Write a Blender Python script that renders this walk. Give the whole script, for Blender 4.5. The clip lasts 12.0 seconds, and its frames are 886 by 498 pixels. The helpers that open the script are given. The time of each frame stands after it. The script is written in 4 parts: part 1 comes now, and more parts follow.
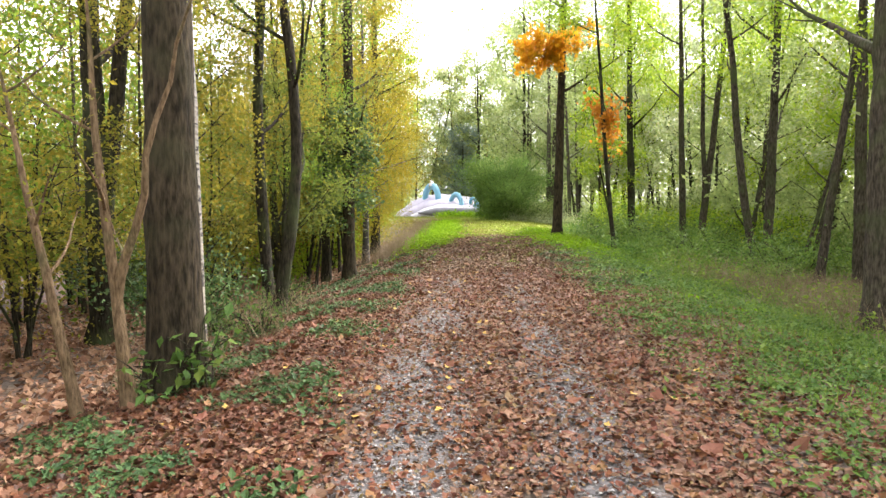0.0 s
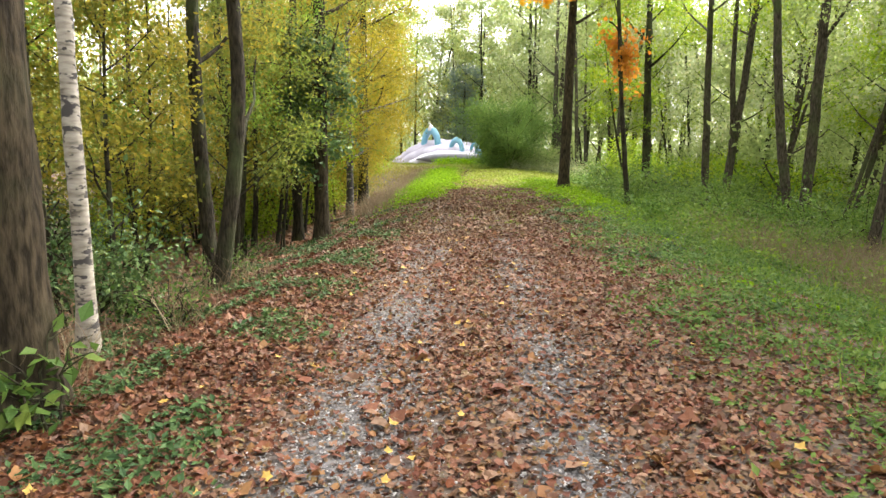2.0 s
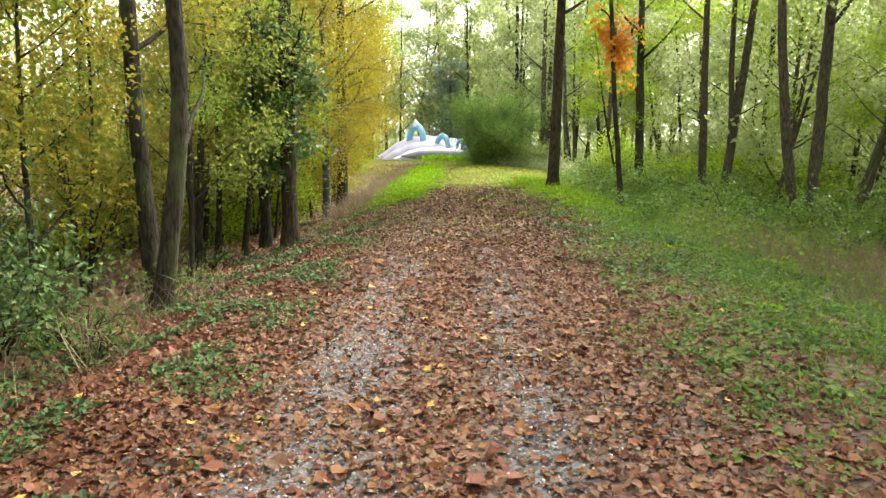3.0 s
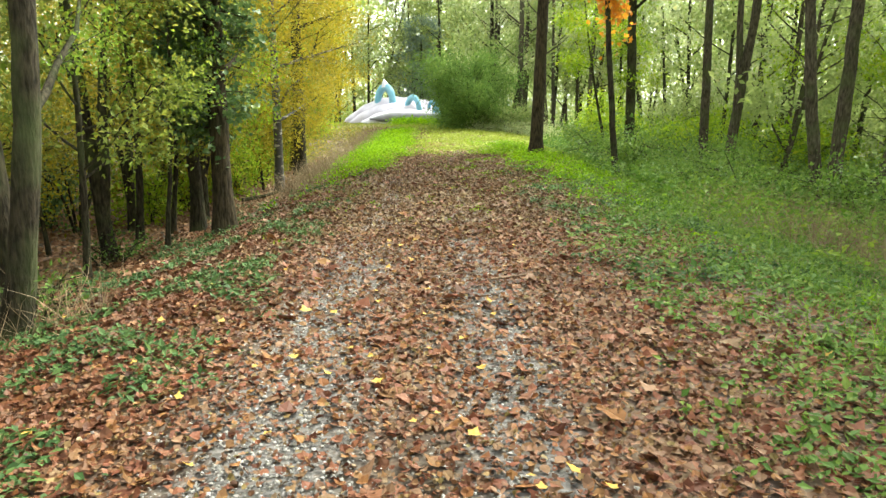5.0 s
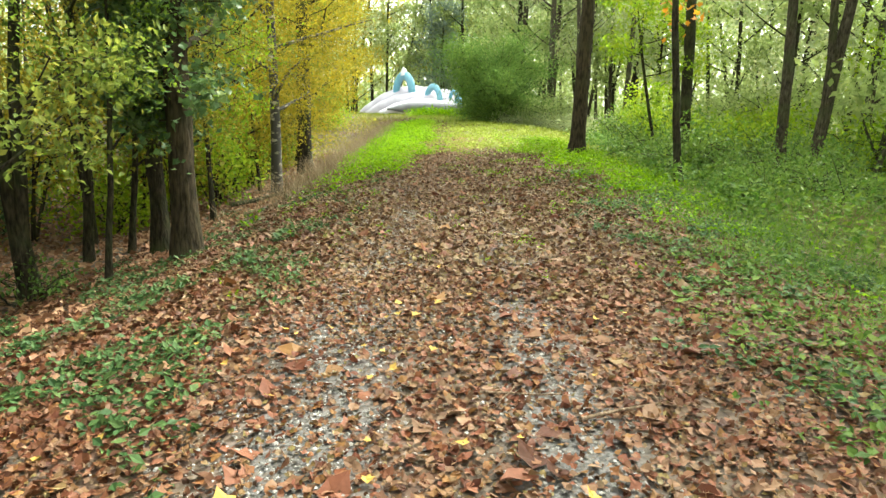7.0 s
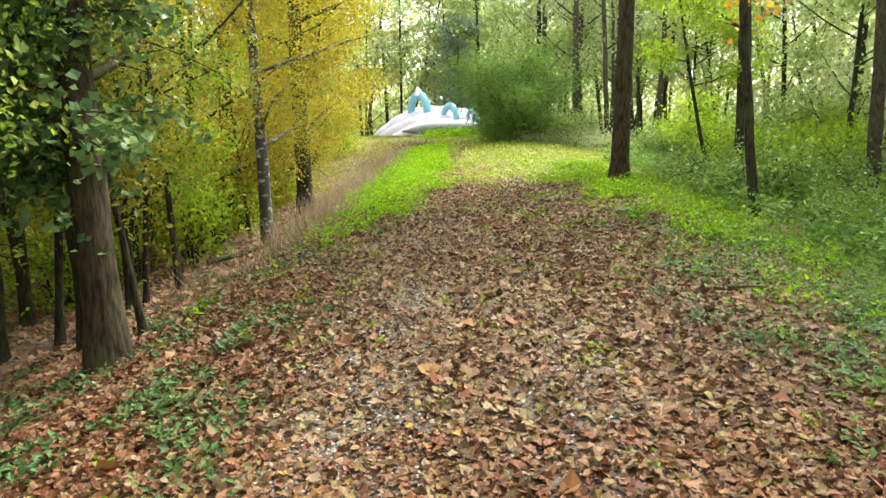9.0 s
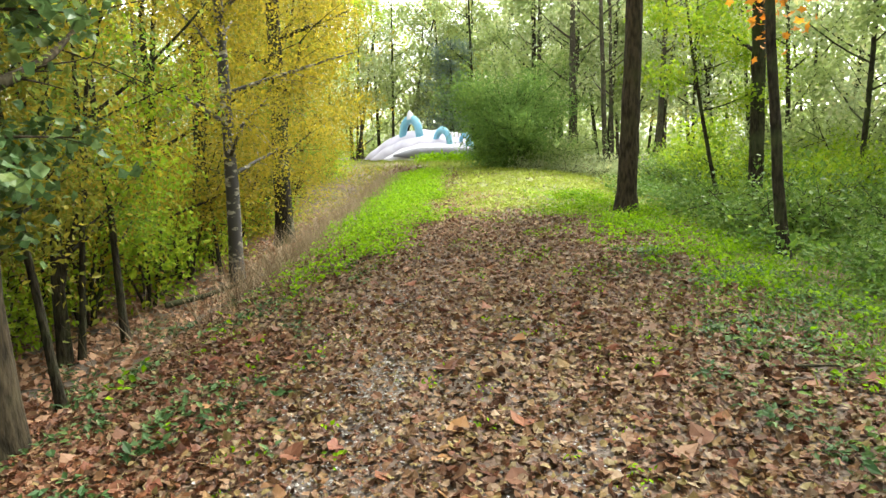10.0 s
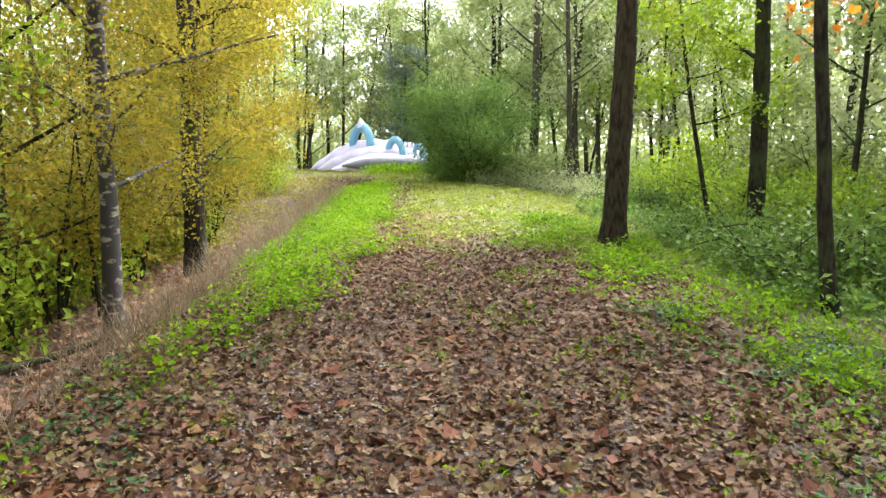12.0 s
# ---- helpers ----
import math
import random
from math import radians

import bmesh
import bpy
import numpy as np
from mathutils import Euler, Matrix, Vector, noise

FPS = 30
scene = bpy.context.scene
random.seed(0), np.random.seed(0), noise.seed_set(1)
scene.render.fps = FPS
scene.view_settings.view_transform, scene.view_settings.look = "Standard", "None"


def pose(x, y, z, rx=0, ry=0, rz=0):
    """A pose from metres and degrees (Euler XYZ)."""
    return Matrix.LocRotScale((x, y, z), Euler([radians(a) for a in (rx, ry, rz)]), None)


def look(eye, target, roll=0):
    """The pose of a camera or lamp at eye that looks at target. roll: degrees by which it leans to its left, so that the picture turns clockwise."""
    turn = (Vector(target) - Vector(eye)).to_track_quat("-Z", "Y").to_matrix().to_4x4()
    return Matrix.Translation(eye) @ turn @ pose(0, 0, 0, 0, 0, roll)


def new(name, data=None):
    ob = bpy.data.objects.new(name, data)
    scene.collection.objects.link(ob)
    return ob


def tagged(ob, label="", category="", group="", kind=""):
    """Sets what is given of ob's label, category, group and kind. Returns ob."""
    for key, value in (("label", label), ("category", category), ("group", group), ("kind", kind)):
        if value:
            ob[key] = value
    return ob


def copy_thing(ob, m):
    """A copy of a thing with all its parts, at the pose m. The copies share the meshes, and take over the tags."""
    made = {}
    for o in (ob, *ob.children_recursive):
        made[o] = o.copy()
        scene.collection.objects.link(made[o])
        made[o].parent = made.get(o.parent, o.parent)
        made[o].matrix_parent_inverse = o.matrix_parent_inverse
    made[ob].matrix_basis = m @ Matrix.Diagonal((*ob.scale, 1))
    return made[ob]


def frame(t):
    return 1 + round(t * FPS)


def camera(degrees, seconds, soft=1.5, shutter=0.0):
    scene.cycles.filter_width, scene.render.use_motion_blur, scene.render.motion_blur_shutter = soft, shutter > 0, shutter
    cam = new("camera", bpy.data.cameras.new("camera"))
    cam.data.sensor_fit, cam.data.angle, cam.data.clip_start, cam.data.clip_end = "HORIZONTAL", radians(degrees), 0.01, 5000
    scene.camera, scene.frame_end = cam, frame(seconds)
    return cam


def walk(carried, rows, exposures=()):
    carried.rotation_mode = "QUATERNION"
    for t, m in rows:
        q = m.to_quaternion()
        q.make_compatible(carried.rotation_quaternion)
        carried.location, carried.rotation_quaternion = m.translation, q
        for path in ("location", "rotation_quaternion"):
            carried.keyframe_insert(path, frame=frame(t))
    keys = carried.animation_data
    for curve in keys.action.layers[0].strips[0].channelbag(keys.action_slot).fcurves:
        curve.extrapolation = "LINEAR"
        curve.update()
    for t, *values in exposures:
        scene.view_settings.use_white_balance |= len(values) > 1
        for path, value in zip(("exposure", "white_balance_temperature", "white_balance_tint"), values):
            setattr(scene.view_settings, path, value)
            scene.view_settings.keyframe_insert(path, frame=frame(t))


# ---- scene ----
cam = camera(68.0, 12.0)
PATH = [
    (0, (-0.103, 0.179, 1.368), (-0.177, 2.175, 1.264), 0.4),
    (0.5, (-0.038, 0.792, 1.375), (-0.056, 2.781, 1.172), 0.6),
    (1, (-0.007, 1.403, 1.413), (-0.051, 3.386, 1.159), 0.5),
    (1.5, (0.077, 2.006, 1.452), (0.031, 3.987, 1.182), 0.5),
    (2, (0.153, 2.634, 1.493), (0.072, 4.614, 1.224), 1.0),
    (2.5, (0.226, 3.267, 1.519), (0.146, 5.247, 1.249), 1.0),
    (3, (0.271, 3.919, 1.548), (0.225, 5.899, 1.268), 0.7),
    (3.5, (0.206, 4.555, 1.556), (0.273, 6.533, 1.269), 0.7),
    (3.7, (0.225, 4.807, 1.522), (0.293, 6.786, 1.241), 0.8),
    (5.3, (0.274, 6.721, 1.565), (0.310, 8.681, 1.166), 0.6),
    (5.5, (0.259, 7.024, 1.571), (0.302, 8.984, 1.179), 0.8),
    (6, (0.209, 7.696, 1.577), (0.238, 9.657, 1.187), 1.4),
    (6.5, (0.188, 8.388, 1.598), (0.214, 10.346, 1.196), 1.4),
    (7, (0.154, 9.080, 1.597), (0.141, 11.036, 1.18), 1.4),
    (7.2, (0.131, 9.360, 1.566), (0.126, 11.316, 1.151), 1.3),
    (8.8, (0.190, 11.396, 1.743), (0.128, 13.361, 1.377), -0.9),
    (9, (0.155, 11.664, 1.775), (0.072, 13.628, 1.408), -1.1),
    (9.5, (0.107, 12.297, 1.826), (0.062, 14.275, 1.532), -1.4),
    (10, (0.150, 12.993, 1.835), (0.090, 14.970, 1.536), -0.8),
    (10.5, (0.153, 13.665, 1.862), (0.088, 15.652, 1.64), -0.7),
    (11, (0.168, 14.311, 1.868), (0.137, 16.297, 1.629), -0.4),
    (11.5, (0.180, 14.975, 1.88), (0.274, 16.956, 1.62), 0.5),
    (12, (0.163, 15.587, 1.881), (0.248, 17.567, 1.614), 0.7),
]
walk(cam, [(t, look(eye, target, roll)) for t, eye, target, roll in PATH], exposures=[(0.0, 2.98, 6400, 16), (1.5, 2.95, 6500, 14), (3.5, 2.98, 6700, 7), (6.0, 3.2, 6750, -4), (9.2, 3.2, 6700, 2), (10.3, 3.05, 6450, 6), (12.0, 3.03, 6100, 14)])

# ---- world and sun: a bright, thinly overcast sky ----
world = bpy.data.worlds.new("world")
scene.world = world
world.use_nodes = True
wn = world.node_tree
sky = wn.nodes.new("ShaderNodeTexSky")
sky.sky_type = "NISHITA"
sky.sun_disc = False
sky.sun_elevation = radians(52)
sky.sun_rotation = radians(48)
sky.dust_density = 4.0
sky.ozone_density = 0.6
pale = wn.nodes.new("ShaderNodeHueSaturation")
pale.inputs["Saturation"].default_value = 0.12
wn.links.new(sky.outputs["Color"], pale.inputs["Color"])
wn.links.new(pale.outputs["Color"], wn.nodes["Background"].inputs["Color"])
wn.nodes["Background"].inputs["Strength"].default_value = 0.15
sun = new("sun", bpy.data.lights.new("sun", "SUN"))
sun.data.energy = 1.3
sun.data.angle = radians(12)
sun.data.color = (1.0, 0.95, 0.85)
sun.matrix_world = look((0, 0, 30), Vector((0, 0, 30)) - Vector((math.sin(radians(48)) * math.cos(radians(52)), math.cos(radians(48)) * math.cos(radians(52)), math.sin(radians(52)))))

rng = np.random.default_rng(7)


# ---- materials ----
def nodes_of(name):
    m = bpy.data.materials.new(name)
    m.use_nodes = True
    t = m.node_tree
    return m, t, t.nodes["Principled BSDF"], t.nodes["Material Output"]


def ramp_node(t, colours, source, spread=None):
    r = t.nodes.new("ShaderNodeValToRGB")
    e = r.color_ramp.elements
    n = len(colours)
    places = spread or [i / max(1, n - 1) for i in range(n)]
    while len(e) < n:
        e.new(0.5)
    for i, c in enumerate(colours):
        e[i].position = places[i]
        e[i].color = (*c, 1)
    t.links.new(source, r.inputs["Fac"])
    return r


def tex(t, kind, scale, coords, detail=3.0, stretch=(1, 1, 1)):
    mp = t.nodes.new("ShaderNodeMapping")
    mp.inputs["Scale"].default_value = stretch
    t.links.new(coords, mp.inputs["Vector"])
    n = t.nodes.new("ShaderNodeTexNoise" if kind == "noise" else "ShaderNodeTexVoronoi")
    n.inputs["Scale"].default_value = scale
    if kind == "noise":
        n.inputs["Detail"].default_value = detail
    t.links.new(mp.outputs["Vector"], n.inputs["Vector"])
    return n


def mixed(t, fac, a, b, mode="MIX"):
    m = t.nodes.new("ShaderNodeMix")
    m.data_type = "RGBA"
    m.blend_type = mode
    if isinstance(fac, float):
        m.inputs[0].default_value = fac
    else:
        t.links.new(fac, m.inputs[0])
    for sock, v in ((m.inputs[6], a), (m.inputs[7], b)):
        if isinstance(v, tuple):
            sock.default_value = (*v, 1)
        else:
            t.links.new(v, sock)
    return m.outputs[2]


def leaf_material(name, colours, glow=0.45, rough=0.55, patch=0.35, sheen=0.14):
    """Thin leaves: each leaf has its own tint, larger patches drift in hue, and light passes through."""
    m, t, b, out = nodes_of(name)
    geo = t.nodes.new("ShaderNodeNewGeometry")
    co = t.nodes.new("ShaderNodeTexCoord").outputs["Object"]
    drift = tex(t, "noise", 0.9, co, 2.0)
    add = t.nodes.new("ShaderNodeMath")
    add.operation = "MULTIPLY_ADD"
    t.links.new(drift.outputs["Fac"], add.inputs[0])
    add.inputs[1].default_value = patch * 2
    sub = t.nodes.new("ShaderNodeMath")
    sub.operation = "MULTIPLY_ADD"
    t.links.new(geo.outputs["Random Per Island"], sub.inputs[0])
    sub.inputs[1].default_value = 1 - patch
    sub.inputs[2].default_value = -patch * 0.5
    t.links.new(sub.outputs[0], add.inputs[2])
    col = ramp_node(t, colours, add.outputs[0]).outputs["Color"]
    vein = tex(t, "noise", 60.0, co, 2.0)
    col = mixed(t, 0.25, col, vein.outputs["Fac"], "OVERLAY")
    t.links.new(col, b.inputs["Base Color"])
    b.inputs["Roughness"].default_value = rough
    b.inputs["Specular IOR Level"].default_value = sheen
    if glow:
        tr = t.nodes.new("ShaderNodeBsdfTranslucent")
        t.links.new(col, tr.inputs["Color"])
        mx = t.nodes.new("ShaderNodeMixShader")
        mx.inputs[0].default_value = glow
        t.links.new(b.outputs[0], mx.inputs[1])
        t.links.new(tr.outputs[0], mx.inputs[2])
        t.links.new(mx.outputs[0], out.inputs["Surface"])
    return m


def bark_material(name, dark, light, moss=0.0, furrow=14.0, lichen=(0.06, 0.075, 0.03)):
    m, t, b, out = nodes_of(name)
    co = t.nodes.new("ShaderNodeTexCoord").outputs["Object"]
    ridges = tex(t, "noise", furrow * 1.5, co, 8.0, (1, 1, 0.26))
    blot = tex(t, "noise", 2.2, co, 4.0)
    col = ramp_node(t, [dark, light], ridges.outputs["Fac"], [0.36, 0.66]).outputs["Color"]
    col = mixed(t, 0.5, col, blot.outputs["Fac"], "OVERLAY")
    grey = t.nodes.new("ShaderNodeHueSaturation")
    grey.inputs["Saturation"].default_value = 1.1
    t.links.new(col, grey.inputs["Color"])
    col = grey.outputs["Color"]
    if moss:
        green = ramp_node(t, [(0, 0, 0), (1, 1, 1)], tex(t, "noise", 1.3, co, 5.0).outputs["Fac"], [0.62 - moss * 0.3, 0.72]).outputs["Color"]
        col = mixed(t, green, col, lichen)
    t.links.new(col, b.inputs["Base Color"])
    b.inputs["Roughness"].default_value = 0.95
    b.inputs["Specular IOR Level"].default_value = 0.12
    bump = t.nodes.new("ShaderNodeBump")
    bump.inputs["Strength"].default_value = 1.0
    bump.inputs["Distance"].default_value = 0.03
    t.links.new(ridges.outputs["Fac"], bump.inputs["Height"])
    t.links.new(bump.outputs[0], b.inputs["Normal"])
    return m


def birch_material(name, scar=0.42):
    m, t, b, out = nodes_of(name)
    co = t.nodes.new("ShaderNodeTexCoord").outputs["Object"]
    bands = tex(t, "noise", 9.0, co, 6.0, (0.6, 0.6, 2.4))
    scars = ramp_node(t, [(1, 1, 1), (0, 0, 0)], tex(t, "noise", 8.0, co, 4.0, (0.8, 0.8, 1.6)).outputs["Fac"], [scar - 0.02, scar + 0.02]).outputs["Color"]
    col = ramp_node(t, [(0.09, 0.075, 0.058), (0.2, 0.175, 0.14), (0.33, 0.3, 0.25)], bands.outputs["Fac"], [0.32, 0.44, 0.7]).outputs["Color"]
    col = mixed(t, scars, col, (0.035, 0.03, 0.028))
    t.links.new(col, b.inputs["Base Color"])
    b.inputs["Roughness"].default_value = 0.75
    bump = t.nodes.new("ShaderNodeBump")
    bump.inputs["Strength"].default_value = 0.5
    bump.inputs["Distance"].default_value = 0.015
    t.links.new(bands.outputs["Fac"], bump.inputs["Height"])
    t.links.new(bump.outputs[0], b.inputs["Normal"])
    return m


def vinyl_material(name, colour, stain):
    m, t, b, out = nodes_of(name)
    co = t.nodes.new("ShaderNodeTexCoord").outputs["Object"]
    n = tex(t, "noise", 1.1, co, 5.0)
    col = mixed(t, ramp_node(t, [(0, 0, 0), (1, 1, 1)], n.outputs["Fac"], [0.42, 0.68]).outputs["Color"], colour, stain)
    t.links.new(col, b.inputs["Base Color"])
    b.inputs["Roughness"].default_value = 0.5
    bump = t.nodes.new("ShaderNodeBump")
    bump.inputs["Strength"].default_value = 0.3
    t.links.new(n.outputs["Fac"], bump.inputs["Height"])
    t.links.new(bump.outputs[0], b.inputs["Normal"])
    return m


def ground_material(name):
    m, t, b, out = nodes_of(name)
    co = t.nodes.new("ShaderNodeTexCoord").outputs["Object"]
    cells = tex(t, "voronoi", 13.0, co)
    broad = tex(t, "noise", 0.7, co, 5.0)
    fine = tex(t, "noise", 30.0, co, 4.0)
    sep = t.nodes.new("ShaderNodeSeparateColor")
    t.links.new(cells.outputs["Color"], sep.inputs[0])
    litter = ramp_node(t, [(0.03, 0.018, 0.012), (0.075, 0.033, 0.018), (0.12, 0.056, 0.03), (0.07, 0.05, 0.03), (0.15, 0.085, 0.05)], sep.outputs[0]).outputs["Color"]
    soil = ramp_node(t, [(0.03, 0.022, 0.016), (0.08, 0.06, 0.044)], fine.outputs["Fac"], [0.3, 0.7]).outputs["Color"]
    col = mixed(t, ramp_node(t, [(0, 0, 0), (1, 1, 1)], broad.outputs["Fac"], [0.4, 0.6]).outputs["Color"], litter, soil)
    place = t.nodes.new("ShaderNodeSeparateXYZ")
    t.links.new(co, place.inputs[0])
    rag = tex(t, "noise", 1.6, co, 4.0)
    far = t.nodes.new("ShaderNodeMath")
    far.operation = "MULTIPLY_ADD"
    t.links.new(rag.outputs["Fac"], far.inputs[0])
    far.inputs[1].default_value = 5.0
    t.links.new(place.outputs["Y"], far.inputs[2])
    grassy = t.nodes.new("ShaderNodeMapRange")
    t.links.new(far.outputs[0], grassy.inputs["Value"])
    grassy.inputs["From Min"].default_value = 27.0
    grassy.inputs["From Max"].default_value = 30.5
    right = t.nodes.new("ShaderNodeMapRange")
    t.links.new(place.outputs["X"], right.inputs["Value"])
    right.inputs["From Min"].default_value = -2.6
    right.inputs["From Max"].default_value = -1.6
    both = t.nodes.new("ShaderNodeMath")
    both.operation = "MULTIPLY"
    t.links.new(grassy.outputs[0], both.inputs[0])
    t.links.new(right.outputs[0], both.inputs[1])
    for middle, half in ((-0.5, 0.55), (0.75, 0.4)):
        off = t.nodes.new("ShaderNodeMath")
        off.operation = "SUBTRACT"
        t.links.new(place.outputs["X"], off.inputs[0])
        off.inputs[1].default_value = middle
        size = t.nodes.new("ShaderNodeMath")
        size.operation = "ABSOLUTE"
        t.links.new(off.outputs[0], size.inputs[0])
        worn = t.nodes.new("ShaderNodeMapRange")
        t.links.new(size.outputs[0], worn.inputs["Value"])
        worn.inputs["From Min"].default_value = half
        worn.inputs["From Max"].default_value = half * 0.4
        grains = tex(t, "voronoi", 55.0, co)
        tone = t.nodes.new("ShaderNodeSeparateColor")
        t.links.new(grains.outputs["Color"], tone.inputs[0])
        grit = ramp_node(t, [(0.03, 0.027, 0.025), (0.065, 0.061, 0.06), (0.115, 0.108, 0.108), (0.07, 0.05, 0.036)], tone.outputs[0]).outputs["Color"]
        ahead = t.nodes.new("ShaderNodeMapRange")
        t.links.new(place.outputs["Y"], ahead.inputs["Value"])
        ahead.inputs["From Min"].default_value = 19.0
        ahead.inputs["From Max"].default_value = 12.0
        here = t.nodes.new("ShaderNodeMath")
        here.operation = "MULTIPLY"
        t.links.new(worn.outputs[0], here.inputs[0])
        t.links.new(ahead.outputs[0], here.inputs[1])
        col = mixed(t, here.outputs[0], col, grit)
    turf = ramp_node(t, [(0.05, 0.06, 0.015), (0.1, 0.11, 0.028), (0.15, 0.13, 0.06)], fine.outputs["Fac"], [0.3, 0.52, 0.72]).outputs["Color"]
    col = mixed(t, both.outputs[0], col, turf)
    t.links.new(col, b.inputs["Base Color"])
    b.inputs["Roughness"].default_value = 0.95
    bump = t.nodes.new("ShaderNodeBump")
    bump.inputs["Strength"].default_value = 0.8
    bump.inputs["Distance"].default_value = 0.03
    t.links.new(cells.outputs["Distance"], bump.inputs["Height"])
    t.links.new(bump.outputs[0], b.inputs["Normal"])
    return m


def stone_material(name):
    m, t, b, out = nodes_of(name)
    geo = t.nodes.new("ShaderNodeNewGeometry")
    co = t.nodes.new("ShaderNodeTexCoord").outputs["Object"]
    col = ramp_node(t, [(0.08, 0.073, 0.067), (0.15, 0.14, 0.132), (0.21, 0.198, 0.188), (0.32, 0.305, 0.292)], geo.outputs["Random Per Island"]).outputs["Color"]
    col = mixed(t, 0.4, col, tex(t, "noise", 90.0, co).outputs["Fac"], "OVERLAY")
    t.links.new(col, b.inputs["Base Color"])
    b.inputs["Roughness"].default_value = 0.8
    return m


M_GROUND = ground_material("soil_and_litter")
M_STONE = stone_material("grey_gravel")
M_OAK = bark_material("oak_bark", (0.014, 0.011, 0.0075), (0.056, 0.044, 0.029), 0.35, lichen=(0.045, 0.042, 0.022))
M_DARK = bark_material("alder_bark", (0.011, 0.0095, 0.0065), (0.041, 0.034, 0.024), 0.5, 18.0)
M_GREY = bark_material("grey_bark", (0.025, 0.021, 0.016), (0.088, 0.074, 0.056), 0.4, 20.0)
M_PALE = bark_material("pale_elder_bark", (0.08, 0.055, 0.033), (0.19, 0.135, 0.085), 0.3, 24.0)
M_DEAD = bark_material("dead_wood", (0.1, 0.07, 0.05), (0.27, 0.2, 0.15), 0.0, 22.0)
M_BIRCH = birch_material("birch_bark", 0.43)
M_BIRCH_OLD = birch_material("old_birch_bark", 0.58)
M_LEAF_GREEN = leaf_material("green_leaf", [(0.06, 0.11, 0.015), (0.11, 0.18, 0.022), (0.16, 0.24, 0.028), (0.24, 0.28, 0.03)], 0.58)
M_LEAF_DARK = leaf_material("dark_green_leaf", [(0.0715, 0.103, 0.022), (0.13, 0.172, 0.033), (0.189, 0.218, 0.0385), (0.273, 0.253, 0.044)], 0.58)
M_LEAF_OLIVE = leaf_material("olive_leaf", [(0.0875, 0.11, 0.0176), (0.156, 0.165, 0.0231), (0.237, 0.209, 0.0264), (0.338, 0.248, 0.0286)], 0.6)
M_LEAF_YELLOW = leaf_material("yellow_leaf", [(0.0937, 0.11, 0.013), (0.158, 0.153, 0.0146), (0.244, 0.204, 0.0163), (0.288, 0.225, 0.0179), (0.201, 0.138, 0.0163)], 0.58)
M_LEAF_LIME = leaf_material("lime_leaf", [(0.1, 0.18, 0.012), (0.17, 0.27, 0.014), (0.25, 0.34, 0.02), (0.34, 0.34, 0.03)], 0.55)
M_LEAF_BUSH = leaf_material("deep_green_bush_leaf", [(0.0568, 0.116, 0.0257), (0.107, 0.192, 0.041), (0.164, 0.255, 0.0527), (0.24, 0.314, 0.0702)], 0.5)
M_BRAMBLE = leaf_material("glossy_bramble_leaf", [(0.045, 0.09, 0.014), (0.08, 0.15, 0.022), (0.13, 0.205, 0.03), (0.2, 0.27, 0.042)], 0.45, 0.45, sheen=0.25)
M_LEAF_SHOOT = leaf_material("oak_shoot_leaf", [(0.03, 0.065, 0.022), (0.055, 0.1, 0.034), (0.09, 0.14, 0.045), (0.14, 0.17, 0.05)], 0.35, 0.4)
M_NETTLE = leaf_material("nettle_leaf", [(0.0312, 0.0735, 0.0108), (0.0625, 0.126, 0.0162), (0.106, 0.184, 0.0216), (0.175, 0.242, 0.027)], 0.45)
M_LEAF_ORANGE = leaf_material("orange_leaf", [(0.425, 0.17, 0.018), (0.527, 0.23, 0.024), (0.468, 0.111, 0.018)], 0.5)
M_LEAF_GOLD = leaf_material("gold_leaf", [(0.55, 0.28, 0.015), (0.7, 0.4, 0.02), (0.6, 0.22, 0.015)], 0.5)
# aerial haze over the wood is painted into these two lighter leaf colours
M_LEAF_HAZE = leaf_material("hazed_green_leaf", [(0.143, 0.194, 0.066), (0.209, 0.27, 0.088), (0.286, 0.346, 0.121), (0.352, 0.378, 0.132)], 0.6)
M_LEAF_PALE = leaf_material("pale_hazed_leaf", [(0.204, 0.253, 0.132), (0.288, 0.345, 0.168), (0.372, 0.402, 0.204), (0.432, 0.391, 0.156)], 0.5)
M_LEAF_BLUE = leaf_material("spruce_leaf", [(0.1, 0.14, 0.1), (0.16, 0.21, 0.16), (0.23, 0.27, 0.2)], 0.4)
M_LITTER = leaf_material("dead_leaf", [(0.0242, 0.00933, 0.00565), (0.0644, 0.0209, 0.0113), (0.122, 0.0418, 0.0234), (0.161, 0.0664, 0.0389), (0.0806, 0.0376, 0.0205), (0.202, 0.12, 0.0743), (0.122, 0.039, 0.017), (0.177, 0.0898, 0.0319), (0.105, 0.0576, 0.0353), (0.194, 0.133, 0.0531)], 0.15, 0.55, 0.1)
M_LITTER_FAR = leaf_material("faded_dead_leaf", [(0.0186, 0.0093, 0.00558), (0.0512, 0.0223, 0.0112), (0.093, 0.0428, 0.0214), (0.158, 0.093, 0.0512), (0.0884, 0.0298, 0.013), (0.0418, 0.0223, 0.013), (0.13, 0.0651, 0.0279), (0.149, 0.116, 0.0418), (0.0558, 0.0316, 0.0167), (0.205, 0.14, 0.0884), (0.121, 0.112, 0.0446)], 0.15, 0.55, 0.1)
